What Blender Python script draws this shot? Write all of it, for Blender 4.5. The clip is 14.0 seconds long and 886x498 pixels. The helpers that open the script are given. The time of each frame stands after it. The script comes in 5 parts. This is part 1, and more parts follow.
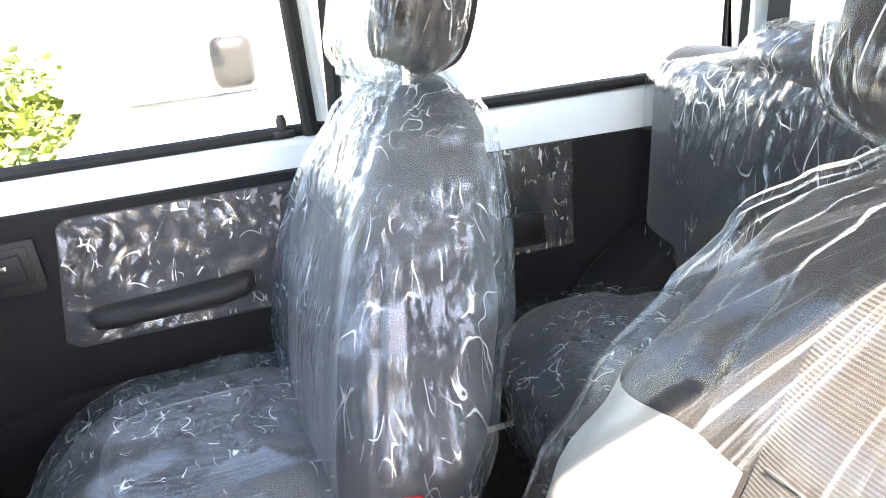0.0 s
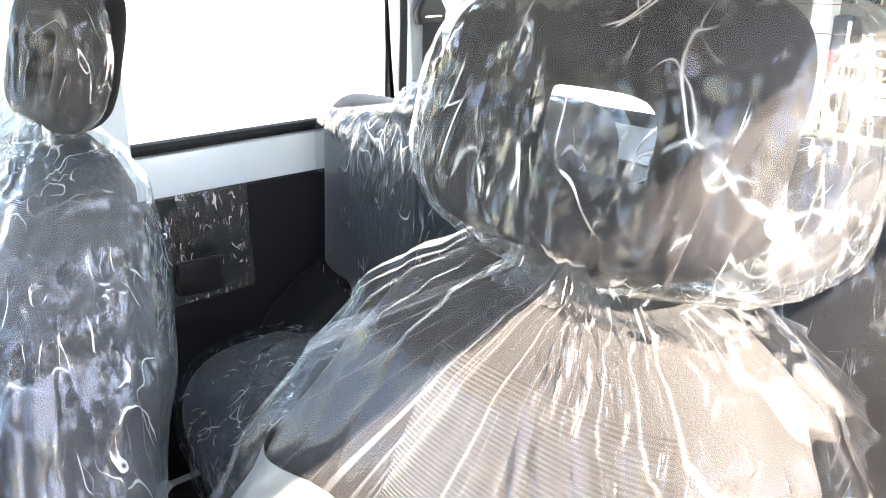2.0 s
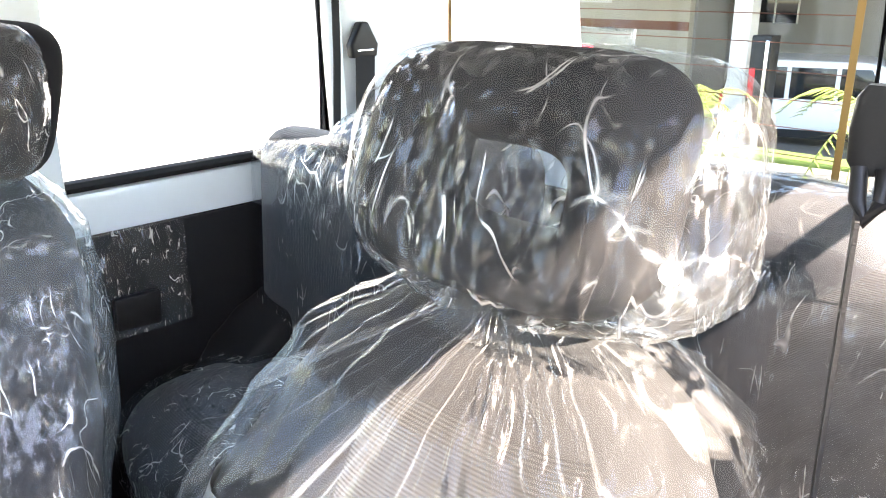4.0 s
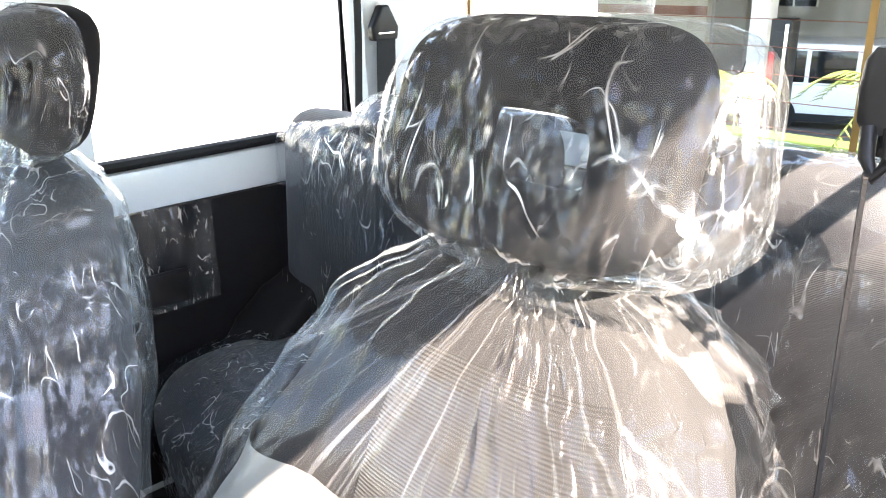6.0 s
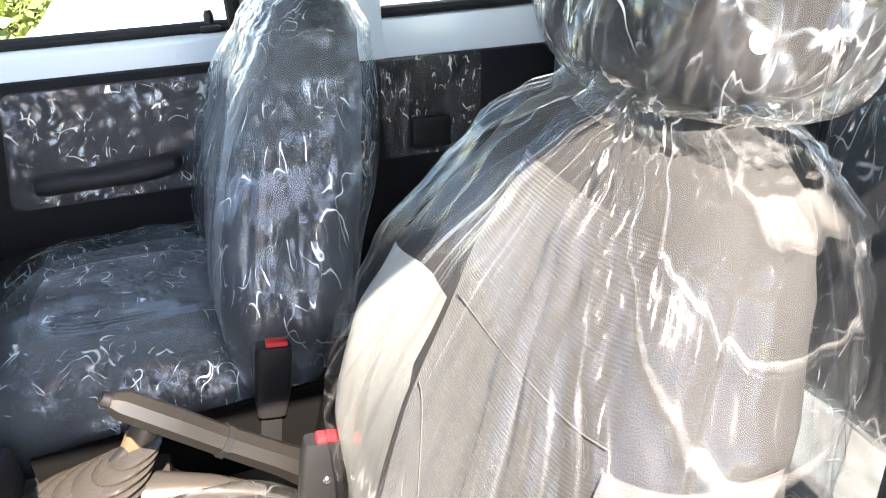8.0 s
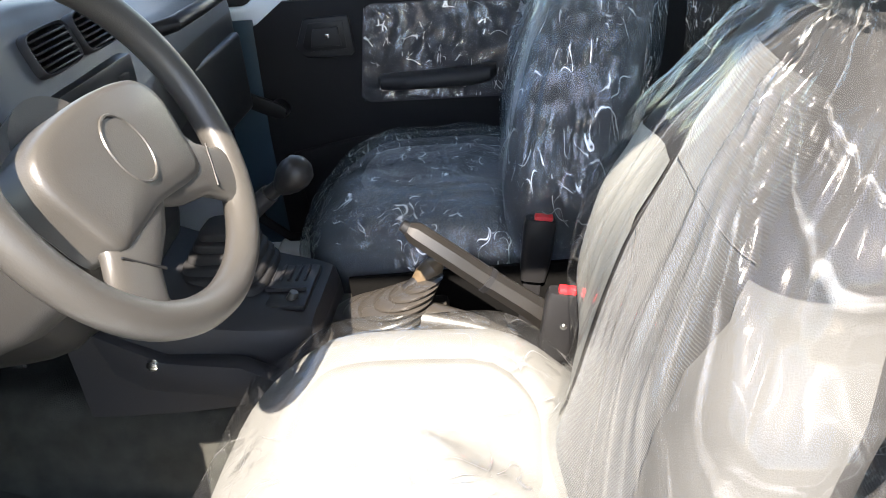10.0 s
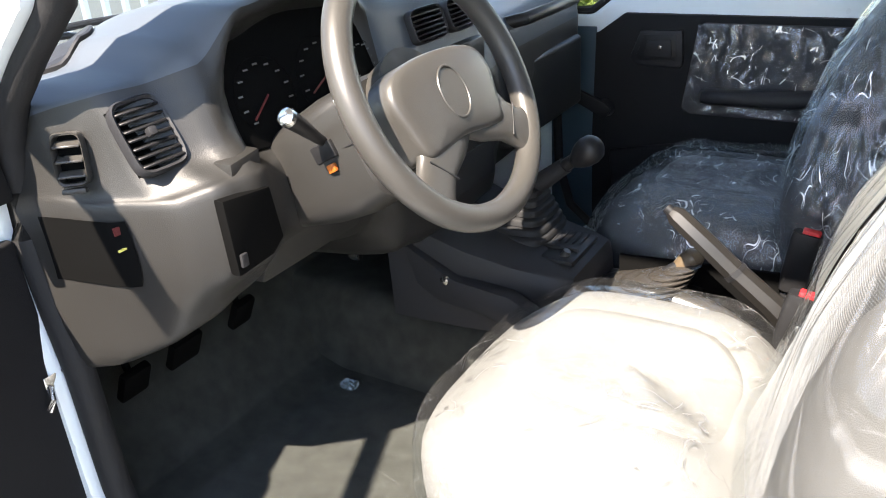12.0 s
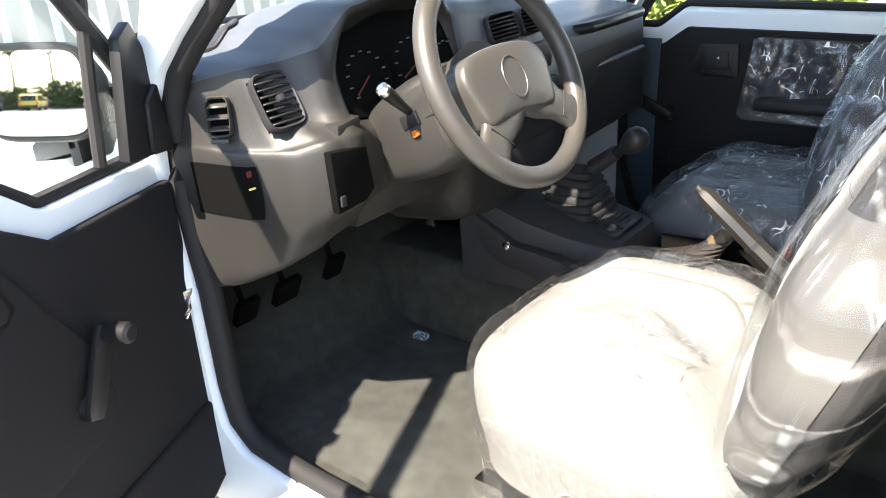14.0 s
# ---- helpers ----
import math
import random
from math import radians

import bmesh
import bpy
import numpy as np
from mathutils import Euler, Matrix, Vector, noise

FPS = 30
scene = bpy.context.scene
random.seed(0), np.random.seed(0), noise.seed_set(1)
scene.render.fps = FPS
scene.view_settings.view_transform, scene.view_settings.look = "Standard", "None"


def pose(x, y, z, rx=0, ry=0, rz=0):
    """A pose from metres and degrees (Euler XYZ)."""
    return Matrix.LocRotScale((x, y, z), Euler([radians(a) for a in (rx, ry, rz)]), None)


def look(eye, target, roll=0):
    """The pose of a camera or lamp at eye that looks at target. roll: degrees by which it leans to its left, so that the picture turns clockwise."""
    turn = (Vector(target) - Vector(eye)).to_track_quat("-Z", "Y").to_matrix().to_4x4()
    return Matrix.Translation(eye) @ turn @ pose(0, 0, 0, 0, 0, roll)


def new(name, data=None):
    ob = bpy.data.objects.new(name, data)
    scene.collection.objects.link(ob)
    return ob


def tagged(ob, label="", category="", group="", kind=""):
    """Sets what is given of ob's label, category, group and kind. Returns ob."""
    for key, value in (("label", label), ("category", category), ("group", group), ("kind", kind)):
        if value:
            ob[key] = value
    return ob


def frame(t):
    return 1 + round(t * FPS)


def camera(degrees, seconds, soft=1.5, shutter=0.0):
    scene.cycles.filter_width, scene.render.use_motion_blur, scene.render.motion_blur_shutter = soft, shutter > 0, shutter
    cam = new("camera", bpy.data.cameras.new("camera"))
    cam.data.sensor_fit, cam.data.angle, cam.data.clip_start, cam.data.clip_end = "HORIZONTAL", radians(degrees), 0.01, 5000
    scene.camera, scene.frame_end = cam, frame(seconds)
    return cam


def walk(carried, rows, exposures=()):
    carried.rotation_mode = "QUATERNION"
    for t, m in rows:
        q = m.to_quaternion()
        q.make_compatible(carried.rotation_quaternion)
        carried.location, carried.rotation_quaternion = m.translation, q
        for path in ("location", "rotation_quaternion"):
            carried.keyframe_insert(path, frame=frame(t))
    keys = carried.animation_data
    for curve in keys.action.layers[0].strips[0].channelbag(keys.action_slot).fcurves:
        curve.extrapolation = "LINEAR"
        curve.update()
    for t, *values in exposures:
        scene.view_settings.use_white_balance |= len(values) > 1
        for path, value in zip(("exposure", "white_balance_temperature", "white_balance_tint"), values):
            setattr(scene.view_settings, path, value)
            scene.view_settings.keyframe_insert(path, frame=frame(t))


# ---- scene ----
cam = camera(58.1, 14.0, soft=1.0)
EXPOSURES = [(0, 4.25, 8200, 20), (3.0, 3.75, 7900, 20), (6.0, 3.68, 7900, 20), (7.0, 3.58, 7800, 19), (9.0, 3.05, 7300, 15), (11.3, 2.6, 7200, 14), (14, 2.68, 7400, 14)]
PATH = [
    (0, (-0.19, -0.546, 1.369), (0.401, 1.234, 0.675), -5.2),
    (0.5, (-0.176, -0.555, 1.381), (0.589, 1.154, 0.678), -3.9),
    (1, (-0.162, -0.568, 1.394), (0.796, 1.041, 0.692), -2.7),
    (1.5, (-0.155, -0.578, 1.404), (0.942, 0.943, 0.708), -1.7),
    (2, (-0.154, -0.587, 1.416), (1.066, 0.841, 0.73), -0.4),
    (2.5, (-0.16, -0.603, 1.432), (1.16, 0.741, 0.76), 0.6),
    (3, (-0.166, -0.613, 1.439), (1.179, 0.715, 0.786), 0.0),
    (5.3, (-0.196, -0.613, 1.446), (1.14, 0.729, 0.8), -0.6),
    (5.5, (-0.205, -0.619, 1.441), (1.135, 0.718, 0.796), -0.0),
    (6, (-0.199, -0.63, 1.437), (1.106, 0.728, 0.765), -1.0),
    (6.5, (-0.195, -0.641, 1.428), (1.033, 0.765, 0.71), -1.1),
    (7, (-0.175, -0.665, 1.419), (0.849, 0.861, 0.631), -1.5),
    (7.5, (-0.133, -0.704, 1.409), (0.663, 0.93, 0.574), -2.4),
    (8, (-0.099, -0.743, 1.393), (0.468, 0.949, 0.491), -1.9),
    (8.5, (-0.097, -0.779, 1.384), (0.255, 0.953, 0.448), -2.3),
    (9, (-0.097, -0.828, 1.378), (0.043, 0.916, 0.408), -4.1),
    (9.2, (-0.094, -0.851, 1.377), (-0.039, 0.892, 0.399), -4.8),
    (11.3, (0.022, -1.036, 1.38), (-0.637, 0.625, 0.482), -2.7),
    (11.5, (0.039, -1.055, 1.379), (-0.725, 0.563, 0.485), -2.8),
    (12, (0.07, -1.103, 1.383), (-0.898, 0.426, 0.531), -4.0),
    (12.5, (0.101, -1.167, 1.388), (-0.956, 0.322, 0.572), -4.4),
    (13, (0.14, -1.227, 1.382), (-0.948, 0.244, 0.575), -4.5),
    (13.5, (0.179, -1.268, 1.386), (-0.933, 0.187, 0.581), -3.9),
    (14, (0.231, -1.291, 1.394), (-0.917, 0.138, 0.593), -3.4),
]
walk(cam, [(t, look(eye, target, roll)) for t, eye, target, roll in PATH], EXPOSURES)

# light
world = bpy.data.worlds.new("sky_world")
scene.world = world
world.use_nodes = True
wn, wl = world.node_tree.nodes, world.node_tree.links
SUN_TO = Vector((-0.017, -0.649, 0.760)).normalized()
sky = wn.new("ShaderNodeTexSky")
sky.sky_type = "NISHITA"
sky.sun_disc = False
sky.ozone_density, sky.dust_density = 2.0, 0.5
sky.sun_elevation = math.asin(SUN_TO.z)
sky.sun_rotation = math.atan2(SUN_TO.x, SUN_TO.y)
wl.new(sky.outputs[0], wn["Background"].inputs[0])
wn["Background"].inputs[1].default_value = 0.12
sun = new("sun", bpy.data.lights.new("sun", "SUN"))
sun.data.energy, sun.data.angle, sun.data.color = 4.5, radians(0.5), (1.0, 0.95, 0.87)
sun.matrix_world = look(SUN_TO * 20, (0, 0, 0))


# materials
def node_mat(name):
    m = bpy.data.materials.new(name)
    m.use_nodes = True
    return m, m.node_tree.nodes, m.node_tree.links, m.node_tree.nodes["Principled BSDF"]


def surface(name, base, rough=0.5, vary=0.12, scale=8.0, grain=200.0, bump=0.15, metal=0.0, depth=0.001, coat=0.0, stretch=(1, 1, 1), spec=0.5):
    """A coloured surface with slow mottling, a fine grain and a low relief."""
    m, n, l, b = node_mat(name)
    tc = n.new("ShaderNodeTexCoord")
    mp = n.new("ShaderNodeMapping")
    mp.inputs["Scale"].default_value = stretch
    l.new(tc.outputs["Object"], mp.inputs[0])
    big, fine = n.new("ShaderNodeTexNoise"), n.new("ShaderNodeTexNoise")
    big.inputs["Scale"].default_value, big.inputs["Detail"].default_value = scale, 5
    fine.inputs["Scale"].default_value, fine.inputs["Detail"].default_value = grain, 2
    for t in (big, fine):
        l.new(mp.outputs[0], t.inputs["Vector"])
    mix = n.new("ShaderNodeMix")
    mix.data_type = "RGBA"
    mix.inputs[6].default_value = (*[c * (1 - vary) for c in base], 1)
    mix.inputs[7].default_value = (*[min(1, c * (1 + vary)) for c in base], 1)
    l.new(big.outputs[0], mix.inputs[0])
    l.new(mix.outputs[2], b.inputs["Base Color"])
    rr = n.new("ShaderNodeMapRange")
    rr.inputs[3].default_value, rr.inputs[4].default_value = max(0.02, rough - 0.08), min(1, rough + 0.08)
    l.new(big.outputs[0], rr.inputs[0])
    l.new(rr.outputs[0], b.inputs["Roughness"])
    b.inputs["Metallic"].default_value = metal
    b.inputs["Coat Weight"].default_value = coat
    b.inputs["Specular IOR Level"].default_value = spec
    b.inputs["Coat Roughness"].default_value = 0.05
    if bump:
        bp = n.new("ShaderNodeBump")
        bp.inputs["Strength"].default_value, bp.inputs["Distance"].default_value = bump, depth
        l.new(fine.outputs[0], bp.inputs["Height"])
        l.new(bp.outputs[0], b.inputs["Normal"])
    return m


def fabric(name, base, stripe, pitch=0.0032):
    """Ribbed woven upholstery with a darker and a lighter thread."""
    m, n, l, b = node_mat(name)
    tc = n.new("ShaderNodeTexCoord")
    w = n.new("ShaderNodeTexWave")
    w.bands_direction = "Z"
    w.inputs["Scale"].default_value = 1 / pitch / 6.283 * 2
    w.inputs["Distortion"].default_value, w.inputs["Detail"].default_value, w.inputs["Detail Scale"].default_value = 0.6, 2, 30
    big = n.new("ShaderNodeTexNoise")
    big.inputs["Scale"].default_value, big.inputs["Detail"].default_value = 14, 6
    for t in (w, big):
        l.new(tc.outputs["Object"], t.inputs["Vector"])
    mul = n.new("ShaderNodeMath")
    mul.operation = "MULTIPLY"
    l.new(w.outputs["Fac"], mul.inputs[0])
    l.new(big.outputs[0], mul.inputs[1])
    mix = n.new("ShaderNodeMix")
    mix.data_type = "RGBA"
    mix.inputs[6].default_value, mix.inputs[7].default_value = (*base, 1), (*stripe, 1)
    l.new(mul.outputs[0], mix.inputs[0])
    l.new(mix.outputs[2], b.inputs["Base Color"])
    b.inputs["Roughness"].default_value = 0.9
    b.inputs["Sheen Weight"].default_value = 0.25
    bp = n.new("ShaderNodeBump")
    bp.inputs["Strength"].default_value, bp.inputs["Distance"].default_value = 0.5, 0.0015
    l.new(mul.outputs[0], bp.inputs["Height"])
    l.new(bp.outputs[0], b.inputs["Normal"])
    return m


def film(name, length=0.045, slim=4.0, tilt=0.55, milk=0.05, line=0.10, gloss=0.09, rough=0.05, still=0.42, tint=(0.95, 0.97, 0.98), haze_col=(0.64, 0.81, 0.88), by="Object", turn=25.0, bands=0.0, fold=0.003, glint=0.6):
    """Thin clear polythene: see-through, crumpled into long glossy facets, faintly milky, whitened along its creases.
    The default haze_col holds the blue of reflected sky.
    """
    m, n, l, b = node_mat(name)
    n.remove(b)
    out = n["Material Output"]

    def node(kind, **ins):
        t = n.new("ShaderNode" + kind)
        for k, v in ins.items():
            t.inputs[k].default_value = v
        return t

    def feed(socket, v):
        if isinstance(v, (int, float, tuple)):
            socket.default_value = v
        elif v is not None:
            l.new(v, socket)

    def math_(op, a, b_=None, c=None, clamp=False):
        t = n.new("ShaderNodeMath")
        t.operation, t.use_clamp = op, clamp
        for k, v in enumerate((a, b_, c)):
            feed(t.inputs[k], v)
        return t.outputs[0]

    def vec(op, a, b_=None, c=None):
        t = n.new("ShaderNodeVectorMath")
        t.operation = op
        for k, v in enumerate((a, b_, c)):
            feed(t.inputs[k], v)
        return t.outputs[0]

    def scaled(v, k):
        t = n.new("ShaderNodeVectorMath")
        t.operation = "SCALE"
        feed(t.inputs[0], v)
        feed(t.inputs["Scale"], k)
        return t.outputs[0]

    def ramp(v, a, b_, c, d):
        t = n.new("ShaderNodeMapRange")
        for k, q in zip((1, 2, 3, 4), (a, b_, c, d)):
            t.inputs[k].default_value = q
        l.new(v, t.inputs[0])
        return t.outputs[0]

    co = n.new("ShaderNodeTexCoord").outputs[by]
    wob = node("TexNoise", Scale=0.35 / length, Detail=0.5)
    l.new(co, wob.inputs["Vector"])
    at = vec("MULTIPLY_ADD", wob.outputs["Color"], (1.2 * length,) * 3, co)

    def cells(size, squash, angle):
        q = n.new("ShaderNodeMapping")
        q.inputs["Rotation"].default_value = (radians(angle * 0.5), radians(-angle * 0.4), radians(angle)) if by == "UV" else (radians(angle), radians(angle * 0.35), radians(-angle * 0.5))
        q.inputs["Scale"].default_value = (squash / size, squash / size, 1 / size) if by != "UV" else (1 / size, squash / size, 1)
        l.new(at, q.inputs[0])
        t = n.new("ShaderNodeTexVoronoi")
        t.inputs["Scale"].default_value = 1.0
        l.new(q.outputs[0], t.inputs["Vector"])
        return t

    def noise_(size, detail=3):
        t = node("TexNoise", Scale=1 / size, Detail=detail, Roughness=0.5)
        l.new(co, t.inputs["Vector"])
        return t.outputs[0]

    calm = ramp(noise_(length * 2.6, 4), still, still + 0.14, 0.10, 1.0)
    big = cells(length, slim, turn)
    small = cells(length * 0.42, slim * 0.8, -turn * 1.4)
    lean = vec("ADD", scaled(vec("SUBTRACT", big.outputs["Color"], (0.5, 0.5, 0.5)), math_("MULTIPLY", calm, tilt * 1.5)), scaled(vec("SUBTRACT", small.outputs["Color"], (0.5, 0.5, 0.5)), math_("MULTIPLY", calm, tilt)))
    normal = vec("NORMALIZE", vec("ADD", n.new("ShaderNodeNewGeometry").outputs["Normal"], lean))

    def folds(size, angle, width):
        """Thin sharp fold lines, long and curving, where a stretched noise crosses its middle."""
        q = n.new("ShaderNodeMapping")
        q.inputs["Rotation"].default_value = (0, 0, radians(angle)) if by == "UV" else (radians(angle), radians(angle * 0.4), radians(-angle * 0.5))
        q.inputs["Scale"].default_value = (1 / size, 0.6 * slim / size, 1) if by == "UV" else (0.5 * slim / size, 0.5 * slim / size, 1 / size)
        l.new(co, q.inputs[0])
        t = node("TexNoise", Scale=0.55, Detail=0.6, Roughness=0.4)
        l.new(q.outputs[0], t.inputs["Vector"])
        return ramp(math_("ABSOLUTE", math_("SUBTRACT", t.outputs[0], 0.5)), 0.0, width, 1.0, 0.0)

    f1, f2, f3 = folds(length * 1.8, turn, 0.013), folds(length * 1.1, turn * 1.5 + 10, 0.014), folds(length * 0.8, turn * 0.5 + 8, 0.016)
    some = ramp(noise_(length * 0.7, 2), 0.46, 0.60, 0.0, 1.0)
    crease = math_("MULTIPLY", math_("MULTIPLY", math_("MAXIMUM", f1, math_("MAXIMUM", f2, math_("MULTIPLY", f3, 0.6))), calm), some)
    bp = node("Bump", Strength=1.0, Distance=1.0)
    l.new(math_("MULTIPLY", noise_(length * 1.1, 2), fold), bp.inputs["Height"])
    l.new(normal, bp.inputs["Normal"])
    clear = n.new("ShaderNodeBsdfTransparent")
    clear.inputs[0].default_value = (*tint, 1)
    haze, thru, half = n.new("ShaderNodeBsdfDiffuse"), n.new("ShaderNodeBsdfTranslucent"), n.new("ShaderNodeMixShader")
    # the default blue here is sky reflection put into the milk's colour
    haze.inputs[0].default_value = thru.inputs[0].default_value = (*haze_col, 1)
    half.inputs[0].default_value = 0.4
    l.new(haze.outputs[0], half.inputs[1])
    l.new(thru.outputs[0], half.inputs[2])
    mk = math_("MULTIPLY_ADD", crease, line, ramp(noise_(length * 2.2, 4), 0.35, 0.70, milk * 0.4, milk * 1.6), True)
    if bands:
        # stacked pleats of a gathered sheet, running along v
        q = n.new("ShaderNodeMapping")
        q.inputs["Scale"].default_value = (70, 1.2, 1)
        tcu = n.new("ShaderNodeTexCoord")
        l.new(tcu.outputs["UV"], q.inputs[0])
        t = node("TexNoise", Scale=1.0, Detail=3, Roughness=0.6)
        l.new(q.outputs[0], t.inputs["Vector"])
        pleat = ramp(t.outputs[0], 0.56, 0.66, 0.0, 1.0)
        mk = math_("MULTIPLY_ADD", pleat, bands, mk, True)
        crease = math_("MAXIMUM", crease, math_("MULTIPLY", pleat, 0.35))
    body = n.new("ShaderNodeMixShader")
    l.new(mk, body.inputs[0])
    l.new(clear.outputs[0], body.inputs[1])
    l.new(half.outputs[0], body.inputs[2])
    shine = node("BsdfGlossy", Roughness=rough)
    shine.inputs["Color"].default_value = (1, 1, 1, 1)
    fr = node("LayerWeight", Blend=0.5)
    for t in (shine, fr):
        l.new(bp.outputs[0], t.inputs["Normal"])
    k = math_("MULTIPLY_ADD", math_("POWER", fr.outputs["Facing"], 5.0), 0.6, gloss, True)
    top = n.new("ShaderNodeMixShader")
    l.new(k, top.inputs[0])
    l.new(body.outputs[0], top.inputs[1])
    l.new(shine.outputs[0], top.inputs[2])
    # tight fold crests turn every way within a hair's breadth and so catch light from all round
    crest, edge = node("BsdfGlossy", Roughness=0.42), n.new("ShaderNodeMixShader")
    crest.inputs["Color"].default_value = (1, 1, 1, 1)
    l.new(math_("MULTIPLY", crease, glint, None, True), edge.inputs[0])
    l.new(top.outputs[0], edge.inputs[1])
    l.new(crest.outputs[0], edge.inputs[2])
    l.new(edge.outputs[0], out.inputs[0])
    return m


def glass(name, tint=(0.9, 0.94, 0.93)):
    m, n, l, b = node_mat(name)
    n.remove(b)
    clear, gloss, fr, mix = n.new("ShaderNodeBsdfTransparent"), n.new("ShaderNodeBsdfGlossy"), n.new("ShaderNodeLayerWeight"), n.new("ShaderNodeMixShader")
    clear.inputs[0].default_value = (*tint, 1)
    gloss.inputs["Roughness"].default_value = 0.01
    fr.inputs[0].default_value = 0.5
    pw, k = n.new("ShaderNodeMath"), n.new("ShaderNodeMath")
    pw.operation, k.operation = "POWER", "MULTIPLY_ADD"
    pw.inputs[1].default_value, k.inputs[1].default_value, k.inputs[2].default_value = 5.0, 0.9, 0.04
    l.new(fr.outputs["Facing"], pw.inputs[0])
    l.new(pw.outputs[0], k.inputs[0])
    l.new(k.outputs[0], mix.inputs[0])
    l.new(clear.outputs[0], mix.inputs[1])
    l.new(gloss.outputs[0], mix.inputs[2])
    l.new(mix.outputs[0], n["Material Output"].inputs[0])
    return m


PAINT = surface("white_body_paint", (0.70, 0.76, 0.79), 0.3, 0.03, 3, 60, 0.02, coat=0.6)
TRIM = surface("charcoal_moulded_plastic", (0.018, 0.018, 0.020), 0.55, 0.15, 12, 900, 0.35, depth=0.0006, spec=0.3)
CARD = surface("dark_grained_vinyl", (0.012, 0.0118, 0.013), 0.75, 0.15, 10, 700, 0.4, depth=0.0008, spec=0.2)
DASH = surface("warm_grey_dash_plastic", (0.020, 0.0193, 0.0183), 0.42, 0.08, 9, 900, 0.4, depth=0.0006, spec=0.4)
# the dash plastic again, with blue skylight through the windscreen put into its colour
DASHTOP = surface("skylit_dash_top_plastic", (0.070, 0.082, 0.098), 0.45, 0.08, 9, 900, 0.4, depth=0.0006, spec=0.25)
WHEELM = surface("grey_wheel_plastic", (0.044, 0.0415, 0.038), 0.38, 0.06, 9, 700, 0.3, depth=0.0005)
BLACK = surface("black_plastic", (0.012, 0.012, 0.013), 0.4, 0.2, 20, 500, 0.2, depth=0.0005, spec=0.3)
RUBBER = surface("black_rubber", (0.014, 0.014, 0.015), 0.7, 0.2, 15, 300, 0.3, depth=0.001, spec=0.3)
CARPET = surface("dark_grey_carpet", (0.055, 0.056, 0.050), 0.95, 0.5, 30, 900, 1.0, depth=0.004, spec=0.1)
CLOTH = fabric("charcoal_ribbed_cloth", (0.022, 0.0215, 0.025), (0.044, 0.042, 0.046), 0.0018)
CLOTH_L = fabric("grey_ribbed_cloth", (0.0105, 0.0098, 0.0094), (0.0225, 0.0205, 0.0195), 0.0024)
VINYL = surface("beige_grey_seat_side", (0.23, 0.225, 0.205), 0.7, 0.1, 9, 500, 0.3)
BOLSTER = surface("grey_beige_bolster_cloth", (0.070, 0.067, 0.063), 0.85, 0.15, 14, 600, 0.4)
SIDECLOTH = surface("dark_seat_side_cloth", (0.034, 0.034, 0.039), 0.85, 0.2, 25, 800, 0.6)
FILM = film("clear_polythene", 0.06, 6.0, 0.38, 0.025, 0.06, 0.055, 0.10, turn=10, still=0.41, fold=0.001, glint=0.75)
FILM_PLEAT = film("gathered_polythene", 0.055, 8.0, 0.42, 0.06, 0.07, 0.045, 0.09, turn=36, still=0.40, fold=0.001, glint=0.6)
HEADPAD = surface("black_headrest_cloth", (0.012, 0.012, 0.014), 0.9, 0.2, 25, 600, 0.0, spec=0.2)
FILM_BAG = film("headrest_bag_polythene", 0.045, 4.5, 0.40, 0.034, 0.06, 0.036, 0.10, haze_col=(0.85, 0.84, 0.80), turn=24, still=0.38, fold=0.001)
FILM_CUSH = film("cushion_polythene", 0.036, 5.0, 0.42, 0.065, 0.09, 0.055, 0.10, turn=65, still=0.40, fold=0.001, glint=0.6)
FILM_FAN = film("fanned_polythene", 0.12, 9.0, 0.10, 0.003, 0.02, 0.03, 0.09, haze_col=(0.86, 0.86, 0.86), turn=18, bands=0.085, still=0.56, glint=0.40, fold=0.001)
FILM_SUN = film("taut_polythene", 0.05, 3.5, 0.34, 0.02, 0.12, 0.06, 0.09, haze_col=(0.86, 0.86, 0.86), turn=70, still=0.45, glint=0.7)
FILM_FLAT = film("stuck_polythene", 0.16, 6.0, 0.40, 0.06, 0.05, 0.065, 0.09, by="UV", still=0.38, turn=14, fold=0.001, glint=0.6, haze_col=(0.84, 0.80, 0.76))
FILM_FLOOR = film("floor_polythene", 0.09, 2.5, 0.10, 0.05, 0.06, 0.03, 0.15, haze_col=(0.80, 0.83, 0.78), glint=0.2)
# shade of recesses and footwell put into near black; also used for black panels
VOID = surface("deep_black_and_shade", (0.003, 0.003, 0.003), 0.8, 0.1, 20, 300, 0, spec=0.05)
DARKRED = surface("dark_red_label", (0.10, 0.012, 0.012), 0.6, 0.05)
GLASS = glass("window_glass")
# charcoal trim with the sky's blue reflection put into its base colour
KICK = surface("sky_blued_trim_plastic", (0.035, 0.060, 0.080), 0.35, 0.08, 9, 600, 0.1, depth=0.0004)
CHROME = surface("bright_metal", (0.75, 0.75, 0.74), 0.2, 0.05, 20, 200, 0, metal=1.0)
RED = surface("red_button_plastic", (0.65, 0.02, 0.025), 0.4, 0.05)
ORANGE = surface("orange_plastic", (0.35, 0.09, 0.015), 0.4, 0.05)
WHITE = surface("white_sticker", (0.85, 0.85, 0.83), 0.6, 0.03)
YELLOW = surface("yellow_sticker", (0.75, 0.65, 0.15), 0.6, 0.05)
BELT = surface("black_webbing", (0.010, 0.010, 0.011), 0.8, 0.2, 40, 600, 0.6)
GROUND = surface("worn_grey_paving", (0.13, 0.127, 0.12), 0.9, 0.2, 0.8, 40, 0.5, depth=0.01)
